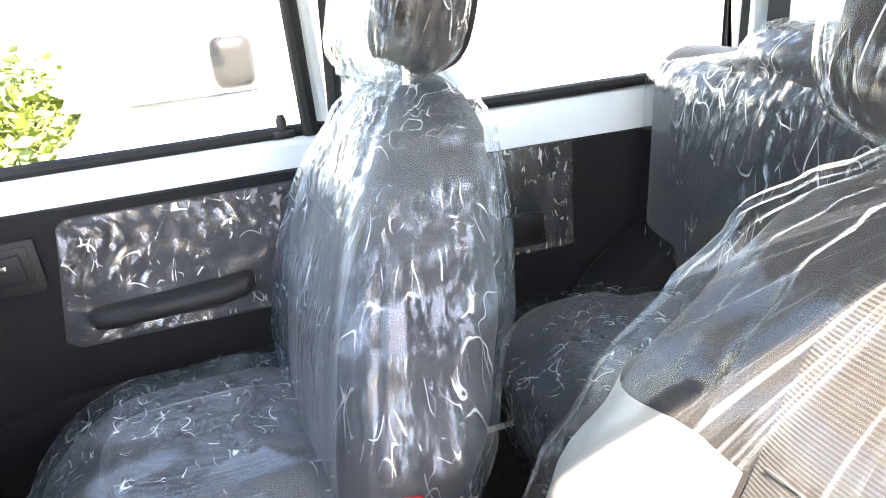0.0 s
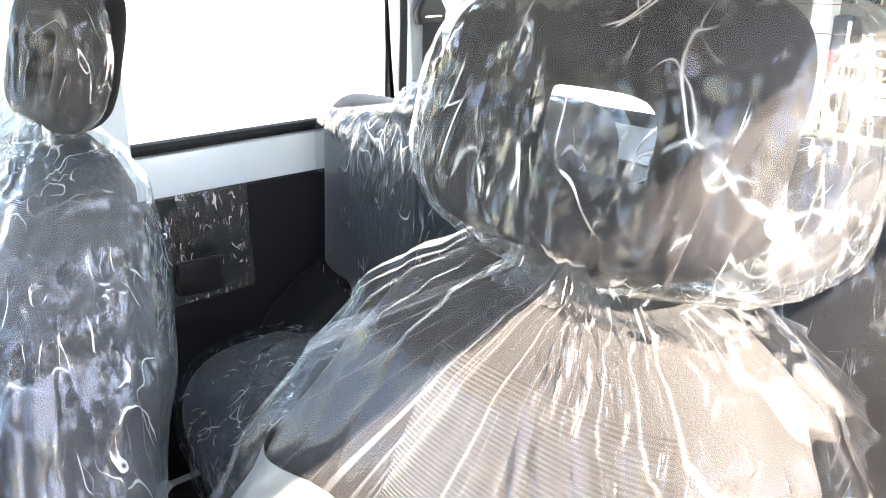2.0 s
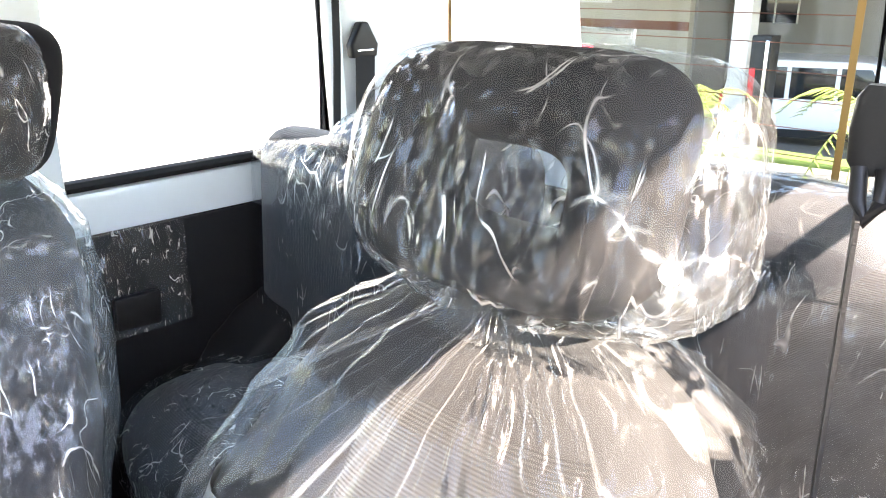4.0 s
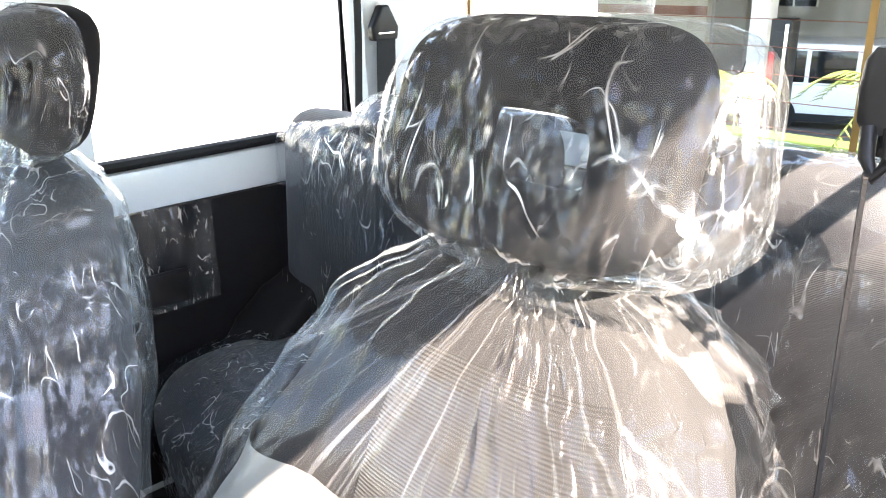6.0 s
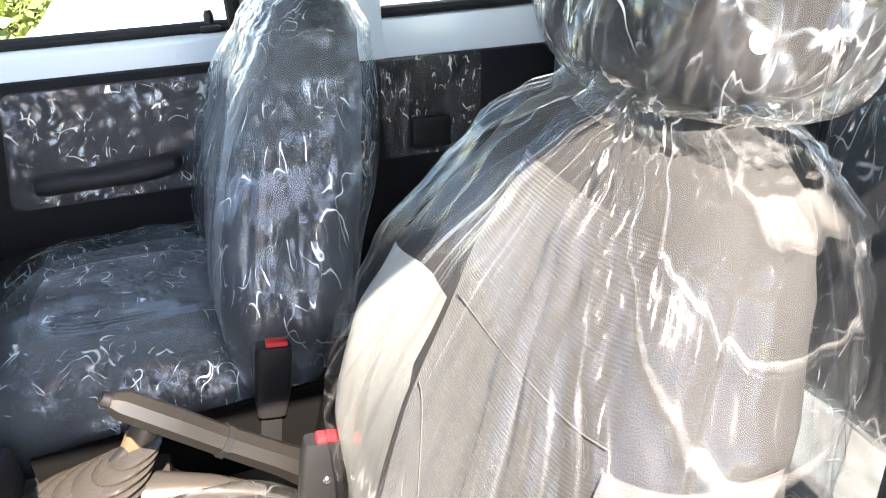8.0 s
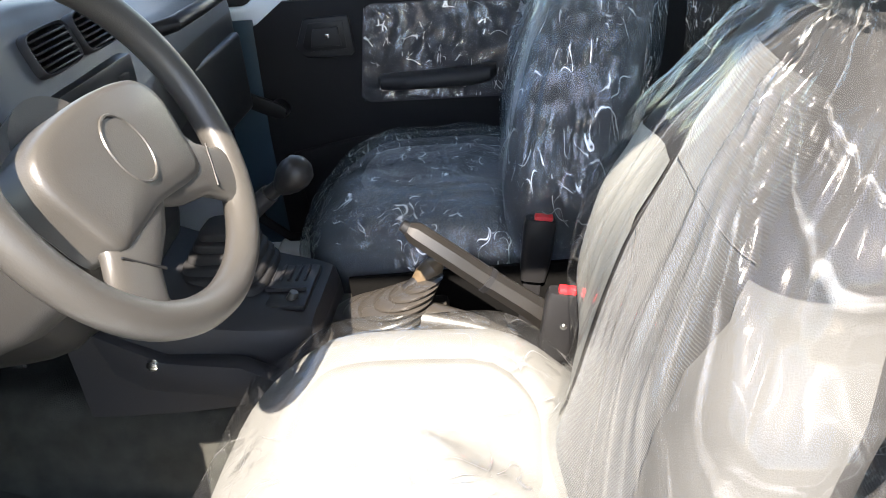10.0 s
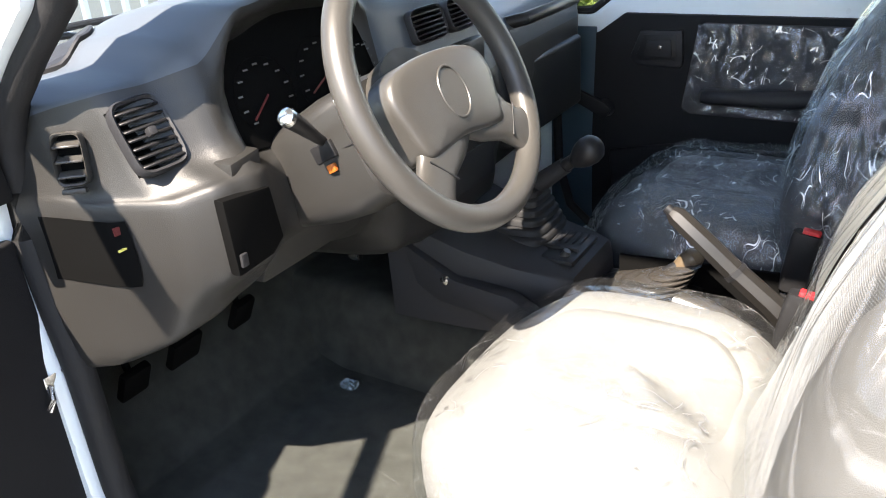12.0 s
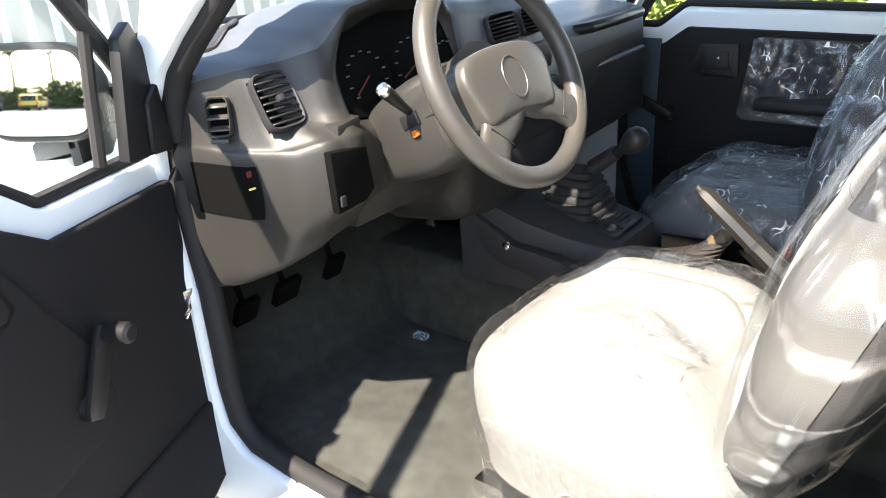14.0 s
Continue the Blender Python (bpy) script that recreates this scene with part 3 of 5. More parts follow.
def crank(door, s, u, z, ang):
    c = part("window_crank", joined(
        tube([(0, s * -0.012, 0), (0, s * -0.035, 0)], [0.022, 0.018], 20),
        prism([(-0.016, -0.012), (-0.016, 0.012), (0.0, 0.017), (0.09, 0.015), (0.112, 0.010), (0.116, 0), (0.112, -0.010), (0.09, -0.015), (0.0, -0.017)], "y", s * -0.030, s * -0.042, 0.004, 2)), BLACK, door)
    c.matrix_basis = pose(u, 0, z, 0, -ang, 0)
    part("crank_knob", tube([(0.104, s * -0.038, 0), (0.104, s * -0.046, 0), (0.104, s * -0.078, 0), (0.104, s * -0.082, 0)], [0.008, 0.013, 0.015, 0.010], 16), BLACK, c)


crank(pdoor, 1, 0.16, 0.86, 155)
crank(ddoor, -1, 0.288, 0.805, 116)

# the open door's corner cover and mirror
part("mirror_corner_cover", prism([(0.018, 1.078), (0.118, 1.088), (0.088, 1.25), (0.060, 1.27), (0.012, 1.17)], "y", 0.012, 0.032, 0.006, 2), BLACK, ddoor)
part("corner_cover_face", prism([(0.028, 1.085), (0.075, 1.09), (0.068, 1.16), (0.040, 1.185)], "y", 0.030, 0.042, 0.006, 2), BLACK, ddoor)
part("quarter_divider", tube([(0.128, -0.01, 1.085), (0.118, -0.008, 1.18), (0.100, -0.006, 1.30), (0.09, -0.004, 1.37)], 0.009, 8), RUBBER, ddoor)


# dashboard: profiles across the car, from the windscreen over the top and down the face
PROFILES = [
    (-0.635, [(-1.03, 1.13), (-0.95, 1.155), (-0.88, 1.165), (-0.83, 1.160), (-0.815, 1.145), (-0.80, 1.11), (-0.785, 1.09), (-0.775, 1.07), (-0.77, 1.00), (-0.775, 0.93), (-0.785, 0.86), (-0.82, 0.83)]),
    (-0.605, [(-1.03, 1.13), (-0.93, 1.165), (-0.83, 1.185), (-0.745, 1.185), (-0.728, 1.172), (-0.705, 1.12), (-0.685, 1.085), (-0.665, 1.07), (-0.655, 1.00), (-0.675, 0.93), (-0.70, 0.87), (-0.78, 0.845)]),
    (-0.58, [(-1.03, 1.13), (-0.93, 1.17), (-0.80, 1.20), (-0.69, 1.20), (-0.668, 1.185), (-0.640, 1.12), (-0.615, 1.09), (-0.590, 1.075), (-0.588, 1.00), (-0.62, 0.935), (-0.66, 0.888), (-0.77, 0.865)]),
    (-0.54, [(-1.04, 1.13), (-0.93, 1.175), (-0.79, 1.205), (-0.675, 1.205), (-0.648, 1.185), (-0.612, 1.12), (-0.575, 1.10), (-0.556, 1.085), (-0.556, 1.00), (-0.59, 0.955), (-0.63, 0.91), (-0.76, 0.885)]),
    (-0.50, [(-1.05, 1.13), (-0.93, 1.185), (-0.78, 1.235), (-0.64, 1.235), (-0.605, 1.19), (-0.585, 1.13), (-0.556, 1.105), (-0.545, 1.085), (-0.545, 1.00), (-0.575, 0.97), (-0.62, 0.928), (-0.76, 0.90)]),
    (-0.44, [(-1.06, 1.13), (-0.93, 1.195), (-0.78, 1.255), (-0.62, 1.268), (-0.592, 1.255), (-0.63, 1.215), (-0.62, 1.12), (-0.57, 1.085), (-0.56, 1.02), (-0.58, 0.98), (-0.62, 0.94), (-0.76, 0.91)]),
    (-0.34, [(-1.07, 1.13), (-0.93, 1.20), (-0.78, 1.265), (-0.61, 1.282), (-0.585, 1.268), (-0.64, 1.225), (-0.63, 1.12), (-0.59, 1.085), (-0.57, 1.03), (-0.585, 0.97), (-0.63, 0.92), (-0.76, 0.89)]),
    (-0.24, [(-1.075, 1.13), (-0.93, 1.195), (-0.78, 1.255), (-0.62, 1.268), (-0.595, 1.255), (-0.64, 1.215), (-0.63, 1.12), (-0.59, 1.085), (-0.57, 1.02), (-0.585, 0.96), (-0.63, 0.90), (-0.76, 0.87)]),
    (-0.185, [(-1.08, 1.13), (-0.93, 1.19), (-0.78, 1.235), (-0.645, 1.24), (-0.61, 1.225), (-0.595, 1.19), (-0.575, 1.10), (-0.565, 1.06), (-0.56, 1.00), (-0.57, 0.93), (-0.60, 0.85), (-0.76, 0.82)]),
    (-0.05, [(-1.08, 1.13), (-0.93, 1.18), (-0.80, 1.215), (-0.655, 1.225), (-0.625, 1.215), (-0.605, 1.19), (-0.575, 1.10), (-0.56, 1.06), (-0.555, 1.00), (-0.565, 0.92), (-0.59, 0.83), (-0.76, 0.80)]),
    (0.10, [(-1.08, 1.13), (-0.93, 1.17), (-0.80, 1.20), (-0.66, 1.21), (-0.63, 1.20), (-0.61, 1.17), (-0.58, 1.10), (-0.565, 1.06), (-0.56, 1.00), (-0.57, 0.92), (-0.60, 0.83), (-0.76, 0.80)]),
    (0.18, [(-1.08, 1.13), (-0.93, 1.15), (-0.80, 1.155), (-0.70, 1.15), (-0.65, 1.145), (-0.61, 1.14), (-0.585, 1.12), (-0.58, 1.06), (-0.58, 1.00), (-0.60, 0.92), (-0.64, 0.85), (-0.76, 0.83)]),
    (0.55, [(-1.05, 1.13), (-0.93, 1.15), (-0.80, 1.155), (-0.70, 1.15), (-0.65, 1.145), (-0.62, 1.14), (-0.60, 1.12), (-0.595, 1.06), (-0.60, 1.00), (-0.62, 0.92), (-0.66, 0.85), (-0.76, 0.83)]),
    (0.64, [(-1.03, 1.13), (-0.93, 1.14), (-0.82, 1.145), (-0.74, 1.14), (-0.70, 1.135), (-0.67, 1.13), (-0.66, 1.10), (-0.655, 1.06), (-0.66, 1.00), (-0.68, 0.92), (-0.70, 0.86), (-0.78, 0.84)]),
]


def dash_at(y):
    ys = [p[0] for p in PROFILES]
    y = min(max(y, ys[0]), ys[-1])
    for (a, p), (b, q) in zip(PROFILES, PROFILES[1:]):
        if y <= b:
            t = smooth(y, a, b)
            return [(u[0] + (v[0] - u[0]) * t, u[1] + (v[1] - u[1]) * t) for u, v in zip(p, q)]


def fine_profile(pts, n=5):
    """Catmull-Rom through the profile's knots."""
    out = []
    for i in range(len(pts) - 1):
        p0, p1, p2, p3 = (Vector(pts[max(i - 1, 0)]), Vector(pts[i]), Vector(pts[i + 1]), Vector(pts[min(i + 2, len(pts) - 1)]))
        for k in range(n):
            t = k / n
            v = 0.5 * ((2 * p1) + (p2 - p0) * t + (2 * p0 - 5 * p1 + 4 * p2 - p3) * t * t + (3 * p1 - p0 - 3 * p2 + p3) * t ** 3)
            out.append(v)
    out.append(Vector(pts[-1]))
    return out


dash = thing("dashboard", "moulded grey plastic dashboard with instrument hood and round-cornered vents", "dashboard")
rings = []
N = 110
for i in range(N + 1):
    y = -0.635 + 1.275 * i / N
    rings.append([Vector((p.x, y, p.y)) for p in fine_profile(dash_at(y))] + [Vector((-0.90, y, 0.86)), Vector((-1.02, y, 1.0))])
bm = loft(rings)
bm.verts.index_update()
per = len(rings[0])
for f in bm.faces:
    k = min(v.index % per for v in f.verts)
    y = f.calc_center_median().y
    # top and upper centre faces take the copy coloured for skylight
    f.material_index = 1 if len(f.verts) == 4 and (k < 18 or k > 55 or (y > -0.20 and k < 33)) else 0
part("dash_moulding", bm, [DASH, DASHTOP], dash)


# seats
BACK_W = [(0.70, 0.18), (0.80, 0.222), (0.90, 0.247), (1.00, 0.224), (1.08, 0.190), (1.15, 0.164), (1.20, 0.142), (1.228, 0.105), (1.24, 0.07)]
BACK_D = [(0.70, 0.060), (0.80, 0.080), (1.00, 0.088), (1.12, 0.078), (1.19, 0.064), (1.225, 0.045), (1.24, 0.028)]


def back_front(z, q, w, skew):
    """How far the bolster stands forward at a place across the backrest."""
    side = abs(q) / w
    k = 1.0 if not skew or q * skew > 0 else 0.15
    tuck = 0.022 * (1 - smooth(z, 0.80, 1.02)) * smooth(side, 0.0, 0.6) if skew else 0.0
    return tuck - 0.028 * k * smooth(side, 0.45, 0.85) * smooth(z, 0.78, 0.9) * (1 - smooth(z, 1.08, 1.2))


def back_ring(z, x0, yc, lean, n, grow=0.0, skew=0):
    w, d = curve(BACK_W, z) + grow, curve(BACK_D, z) + grow
    cx = x0 + (z - 0.80) * math.tan(radians(lean))
    return [Vector((cx + p + (back_front(z, q, w, skew) if p < 0 else 0), yc + q, z)) for p, q in rounded(d, w, n, 3.0)]


def cushion_ring(z, cx, yc, hx, hy, z0, z1, n, grow=0.0, drop=0.055):
    t = (z - z0) / (z1 - z0)
    k = max(0, 1 - max(0, (t - 0.55) / 0.46) ** 3.2) ** (1 / 3.2) if t > 0.55 else 0.93 + 0.07 * smooth(t, 0, 0.5)
    out = []
    for p, q in rounded(hx * k + grow, hy * k + grow, n, 3.4):
        nose = -0.05 * smooth(-p / hx, 0.5, 1.0) * smooth(t, 0.55, 1.0)
        sink = -drop * smooth(p / hx, 0.25, 1.0) * smooth(t, 0.3, 1.0)
        out.append(Vector((cx + p, yc + q, z + nose * 0.6 + sink)))
    return out


def levels(a, b, n, pow_=1.0):
    return [a + (b - a) * (1 - (1 - i / n) ** pow_) for i in range(n + 1)]


PALECUSH = surface("pale_cushion_cloth", (0.17, 0.165, 0.155), 0.85, 0.12, 16, 700, 0.5)


def seat(yc, xb, lean, hx_, label, seed, xc, cloth, side_cloth, pale, shift, cush_film, back_film):
    s = thing("front_seat", label, "car seat", "front seats")
    ycu = yc + shift
    skew = 1 if pale else 0
    drop = 0.095 if pale else 0.055
    # cushion
    zs = levels(0.60, 0.836, 16, 1.8)
    part("cushion", loft(close_top([cushion_ring(z, xc, ycu, 0.235, 0.232, 0.60, 0.84, 48, 0.0, drop) for z in zs], 0, 0.003)), PALECUSH if pale else side_cloth, s)
    ins = [cushion_ring(z, xc - 0.005, ycu, 0.21, 0.155, 0.60, 0.846, 40, 0.0, drop) for z in levels(0.78, 0.842, 8, 1.8)]
    part("cushion_panel", loft(close_top(ins, 0, 0.003)), PALECUSH if pale else cloth, s, "ribbed cloth centre panel")
    part("seat_base", block((xc + 0.02, yc, 0.575), (0.36, 0.38, 0.09), 0.015), BLACK, s)
    for k in (-1, 1):
        part("seat_rail", block((xc + 0.02, yc + k * 0.17, 0.54), (0.46, 0.035, 0.03), 0.006), CHROME, s)
    # backrest
    zs = levels(0.70, 1.24, 34)
    part("backrest", loft([back_ring(z, xb, yc, lean, 72, 0, skew) for z in zs]), side_cloth, s)
    # centre panel of the backrest, slightly proud
    def on_front(q, z, proud):
        w, d = curve(BACK_W, z), curve(BACK_D, z)
        cx = xb + (z - 0.80) * math.tan(radians(lean))
        k = min(0.97, abs(q) / w)
        return Vector((cx - d * (1 - k ** 3) ** (1 / 3) + back_front(z, q, w, skew) - proud, yc + q, z))

    def between(z, a, b):
        lim = curve(BACK_W, z) - 0.03
        return max(-lim, a), min(lim, b)

    lo_, hi_ = (-0.165, 0.045) if pale else (-0.150, 0.150)
    rows = []
    for i in range(31):
        z = 0.71 + 0.49 * i / 30
        a, b = between(z, lo_, hi_)
        rows.append([on_front(a + (b - a) * j / 20, z, 0.004 - 0.003 * abs(j / 10 - 1) ** 6) for j in range(21)])
    part("backrest_panel", loft(rows, False, False), cloth, s, "ribbed cloth centre panel")
    for za, zb, qa, qb in ((1.03, 0.86, hi_ - 0.01, lo_ * 0.45), (1.10, 1.10, hi_ - 0.01, lo_ + 0.01)):
        part("panel_seam", tube([on_front(qa + (qb - qa) * t, za + (zb - za) * t ** 1.7, 0.0040) for t in [k / 14 for k in range(15)]], 0.0006, 6), BOLSTER if pale else cloth, s)
    if pale:
        for sgn, lim in ((1, 0.045), (-1, 0.165)):
            rows = []
            for i in range(25):
                z = 0.75 + 0.34 * i / 24
                cx = xb + (z - 0.80) * math.tan(radians(lean))
                pts = [p for p in back_ring(z, xb, yc, lean, 200, 0.004, skew) if sgn * (p.y - yc) > min(lim, curve(BACK_W, z) - 0.03) and p.x - cx < 0.025]
                pts.sort(key=lambda p: math.atan2(p.x - cx, sgn * (p.y - yc)))
                rows.append([pts[round(j * (len(pts) - 1) / 16)] for j in range(17)])
            part("side_bolster", loft(rows, False, False), VINYL if sgn > 0 else BOLSTER, s, "pale side bolster" if sgn > 0 else "grey side bolster")
    # headrest on two posts
    hx = xb + 0.52 * math.tan(radians(lean)) + hx_
    hw, hy0 = (0.122, 0.016) if pale else (0.122, 0.004)
    rings = []
    for (oy, oz), (iy, iz) in zip(rounded(hw, 0.078, 72, 4.2), rounded(0.054, 0.026, 72, 3.4)):
        iy, iz = iy - 0.004, iz - 0.009
        ring = []
        for p, q in rounded(0.040 if pale else 0.031, 0.5, 20, 2.2):
            y_, z_ = oy + (iy - oy) * (q + 0.5), oz + (iz - oz) * (q + 0.5)
            ring.append(Vector((hx + p + 0.27 * z_ + (0.0 if pale else 0.034), yc + hy0 + y_, 1.326 + z_)))
        rings.append(ring)
    part("headrest", loft(rings + [rings[0]], False), HEADPAD, s, "black padded ring with an open middle")
    for k in (-1, 1):
        part("headrest_post", tube([(hx - 0.01, yc + k * 0.05, 1.20), (hx - 0.005, yc + k * 0.05, 1.27)], 0.006, 10), CHROME, s)
    # film over cushion, backrest and headrest
    n = 150
    rings = []
    for z in levels(0.56, 0.856, 34, 2.0):
        r = cushion_ring(z, xc, ycu, 0.235, 0.232, 0.60, 0.860, n, 0.012, drop)
        t = (z - 0.56) / 0.296
        o = []
        for p in r:
            c = Vector((xc, ycu, 0.70))
            dirn = (p - c).normalized()
            h = (0.5 if pale and t > 0.6 else 1.0) * 0.010 * noise.noise(Vector((p.x * 9 + seed, p.y * 9, p.z * 14))) + (0.4 if pale and t > 0.6 else 1.0) * 0.010 * ridge((p.x + seed, p.y * 1.3, p.z), 8) * (0.4 + 0.6 * t) - 0.004
            o.append(p + dirn * h)
        rings.append(o)
    part("cushion_film", skin(close_top(rings, seed, 0.010 if not pale else 0.004)), cush_film, s, "loose crinkled clear film over the cushion", 70)
    rings = []
    n = 760 if pale else 240
    for z in levels(0.72, 1.235, 64):
        r = back_ring(z, xb, yc, lean, n, 0.014, skew)
        cx = xb + (z - 0.80) * math.tan(radians(lean))
        o = []
        for i, p in enumerate(r):
            a = 2 * math.pi * i / n
            fan = smooth(z, 0.80, 1.2)
            ca, sa = math.cos(a), math.sin(a)
            pleat = ridge((ca * 2.2 + seed, sa * 2.2, z * 0.5), 2.6) - 0.45
            fine = ridge((ca * 5 + seed, sa * 5, z * 1.2), 2.2) - 0.5
            wav = noise.noise(Vector((p.x * 7 + seed, p.y * 7, z * 7)))
            h = 0.005 * pleat * fan + 0.002 * fine + 0.014 * wav
            if pale:
                th = math.atan2(p.y - yc + 0.028, 1.275 - z)
                drift = noise.noise(Vector((th * 1.5, z * 1.2, 4.0)))
                where = smooth(noise.noise(Vector((th * 1.4 + 5.3, 2.0, (p.x > cx) * 3.0))) - 0.5 * th, -0.3, 0.4)
                g1 = 1 - abs(math.sin(19 * th + 1.6 * drift))
                g2 = 1 - abs(math.sin(47 * th + 2.5 * drift))
                up = 0.30 + 0.70 * smooth(z, 0.80, 1.05)
                h = 0.004 + 0.006 * pleat * fan + 0.008 * wav + (0.010 * g1 ** 1.5 + 0.004 * g2) * up * (0.25 + 0.75 * where)
            d = Vector((p.x - cx, (p.y - yc) * 0.8, 0)).normalized()
            o.append(p + d * max(h, -0.008))
        rings.append(o)
    last = rings[-1]
    mid = sum(last, Vector()) / n
    for k_, up in ((0.86, 0.010), (0.72, 0.017), (0.60, 0.022), (0.52, 0.028), (0.50, 0.036)):
        rings.append([mid + Vector(((p.x - mid.x) * k_, (p.y - mid.y) * k_, up)) * 1.0 for p in last])
    bm = skin(rings, False)
    if pale:
        lay = bm.loops.layers.uv.active
        for f in bm.faces:
            for lp in f.loops:
                q = lp.vert.co
                lp[lay].uv = (math.atan2(q.y - yc + 0.028, max(0.03, 1.275 - q.z)) / 3, q.z)
    part("backrest_film", bm, back_film, s, "gathered clear film with fanning pleats over the backrest", 70)
    rings = []
    for i in range(40):
        t = -1.18 + 2.30 * i / 39
        kk = max(0.0, 1 - abs(max(t, -0.98)) ** 3.0) ** (1 / 3.0)
        bag = max(kk, 0.10)
        w = 0.150 * (0.30 + 0.70 * bag) if t > -0.9 else curve([(-1.18, 0.060), (-1.05, 0.045), (-0.9, 0.09)], t)
        d = 0.060 * bag if t > -0.9 else curve([(-1.18, 0.040), (-1.05, 0.032), (-0.9, 0.045)], t)
        w, d = (max(w, 0.004), max(d, 0.004))
        z = 1.326 + 0.080 * t
        o = []
        for j, (p, q) in enumerate(rounded(d, w, 220, 2.6)):
            a = 2 * math.pi * j / 220
            low = 1 - smooth(t, -1.0, 0.1)
            h = 0.008 * (ridge((math.cos(a) * 3 + seed, math.sin(a) * 3, t * 0.3), 3.0) - 0.5) * (0.25 + 1.2 * low) + 0.006 * (ridge((math.cos(a) * 7 + seed, math.sin(a) * 7, t * 0.8), 3.0) - 0.5) * low + 0.009 * noise.noise(Vector((q * 14 + seed, p * 14, z * 16)))
            v = Vector((p, q, 0))
            v += v.normalized() * h * (1 if t > -0.95 else 0.5)
            o.append(Vector((hx + 0.02 * t + v.x, yc + v.y, z)))
        rings.append(o)
    part("headrest_film", skin(close_top(rings, seed, 0.004)), FILM_BAG, s, "clear bag tied under the headrest", 70)
    return s


SIDE_L = surface("grey_seat_side_cloth", (0.022, 0.021, 0.021), 0.85, 0.2, 25, 800, 0.6)
driver = seat(-0.300, 0.045, 20, -0.012, "grey ribbed cloth driver seat wrapped in clear film", 1.7, -0.172, CLOTH_L, SIDE_L, True, -0.006, FILM_SUN, FILM_FAN)
passenger = seat(0.335, -0.02, 13, -0.03, "charcoal cloth passenger seat wrapped in clear film", 6.3, -0.20, CLOTH, SIDECLOTH, False, 0.025, FILM_CUSH, FILM_PLEAT)



def rear_seat(s, seed):
    r = thing("rear_seat", "charcoal cloth rear seat under crinkled clear film", "car seat", "rear seats")

    def back(z, n, grow, y0, y1, top):
        x0 = 0.632 + (z - 0.75) * 0.06
        yc, w = (y0 + y1) / 2, (y1 - y0) / 2
        k = (1 - max(0, (z - top + 0.08) / 0.081) ** 2.6) ** (1 / 2.6) if z > top - 0.08 else 1
        return [Vector((x0 + p, s * (yc + q), z)) for p, q in rounded((0.075 + grow) * max(k, 0.1), w + grow - 0.05 * (1 - k), n, 4)]

    low = [back(z, 44, 0, 0.06, 0.642, 1.19) for z in levels(0.70, 1.19, 22, 1.4)]
    part("backrest", loft(low), CLOTH, r)
    high = [back(z, 44, 0.002, 0.05, 0.41, 1.238) for z in levels(0.74, 1.238, 24, 1.4)]
    part("backrest_centre", loft(high), SIDECLOTH, r)
    zs = levels(0.60, 0.813, 12, 1.8)
    part("cushion", loft([cushion_ring(z, 0.45, s * 0.33, 0.22, 0.30, 0.60, 0.815, 44) for z in zs]), CLOTH, r)

    def crumple(rings, c0):
        out = []
        for ring in rings:
            o = []
            for p in ring:
                d = (p - Vector((c0[0], c0[1], p.z))).normalized()
                o.append(p + d * (0.007 * ridge((p.x + seed, p.y * 1.5, p.z * 0.5), 9) + 0.007 * noise.noise(p * 8 + Vector((seed, 0, 0))) + 0.002))
            out.append(o)
        return out

    def cover(z):
        a = back(min(z, 1.188), 150, 0.01, 0.06, 0.642, 1.19)
        b = back(z, 150, 0.012, 0.05, 0.41, 1.242)
        t = smooth(z, 1.16, 1.205)
        return [Vector((u.x + (v.x - u.x) * t, u.y + (v.y - u.y) * t, z)) for u, v in zip(a, b)]

    part("backrest_film", skin(close_top(crumple([cover(z) for z in levels(0.72, 1.242, 44, 1.3)], (0.66, s * 0.33)), seed)), FILM, r, "loose clear film over the backrest", 70)
    part("cushion_film", skin(close_top(crumple([cushion_ring(z, 0.45, s * 0.33, 0.22, 0.30, 0.60, 0.825, 150, 0.008) for z in levels(0.60, 0.823, 24, 2)], (0.45, s * 0.33)), seed, 0.010)), FILM_CUSH, r, "crinkled clear film over the cushion", 70)
    return r


rear_seat(1, 3.1)
rear_seat(-1, 8.4)


# steering wheel
WC = Vector((-0.392, -0.348, 1.167))
WN = Vector((math.cos(radians(27)), -0.02, math.sin(radians(27)))).normalized()
WU = (Vector((0, 0, 1)) - WN * WN.z).normalized()
WR = WU.cross(WN)
WM = Matrix.Translation(WC) @ Matrix((WR, WU, WN)).transposed().to_4x4()
wheel = thing("steering_wheel", "grey moulded steering wheel with an oval badge on its hub", "steering wheel", m=WM)
part("rim", tube([(0.154 * math.cos(radians(a)), 0.154 * math.sin(radians(a)), 0) for a in range(0, 360, 4)], 0.0158, 14, True), WHEELM, wheel)
PAD = [(-0.075, 0.048), (-0.045, 0.060), (0, 0.064), (0.045, 0.060), (0.075, 0.048), (0.086, 0.020), (0.080, -0.020), (0.070, -0.056), (0.046, -0.060), (0, -0.053), (-0.046, -0.058), (-0.070, -0.056), (-0.080, -0.020), (-0.086, 0.020)]


def outline(pts, n=5):
    """A closed, rounded outline through the given corners."""
    out = []
    m = len(pts)
    for i in range(m):
        p0, p1, p2, p3 = (Vector(pts[(i + k) % m]) for k in (-1, 0, 1, 2))
        for k in range(n):
            t = k / n
            out.append(0.5 * ((2 * p1) + (p2 - p0) * t + (2 * p0 - 5 * p1 + 4 * p2 - p3) * t * t + (3 * p1 - p0 - 3 * p2 + p3) * t ** 3))
    return out


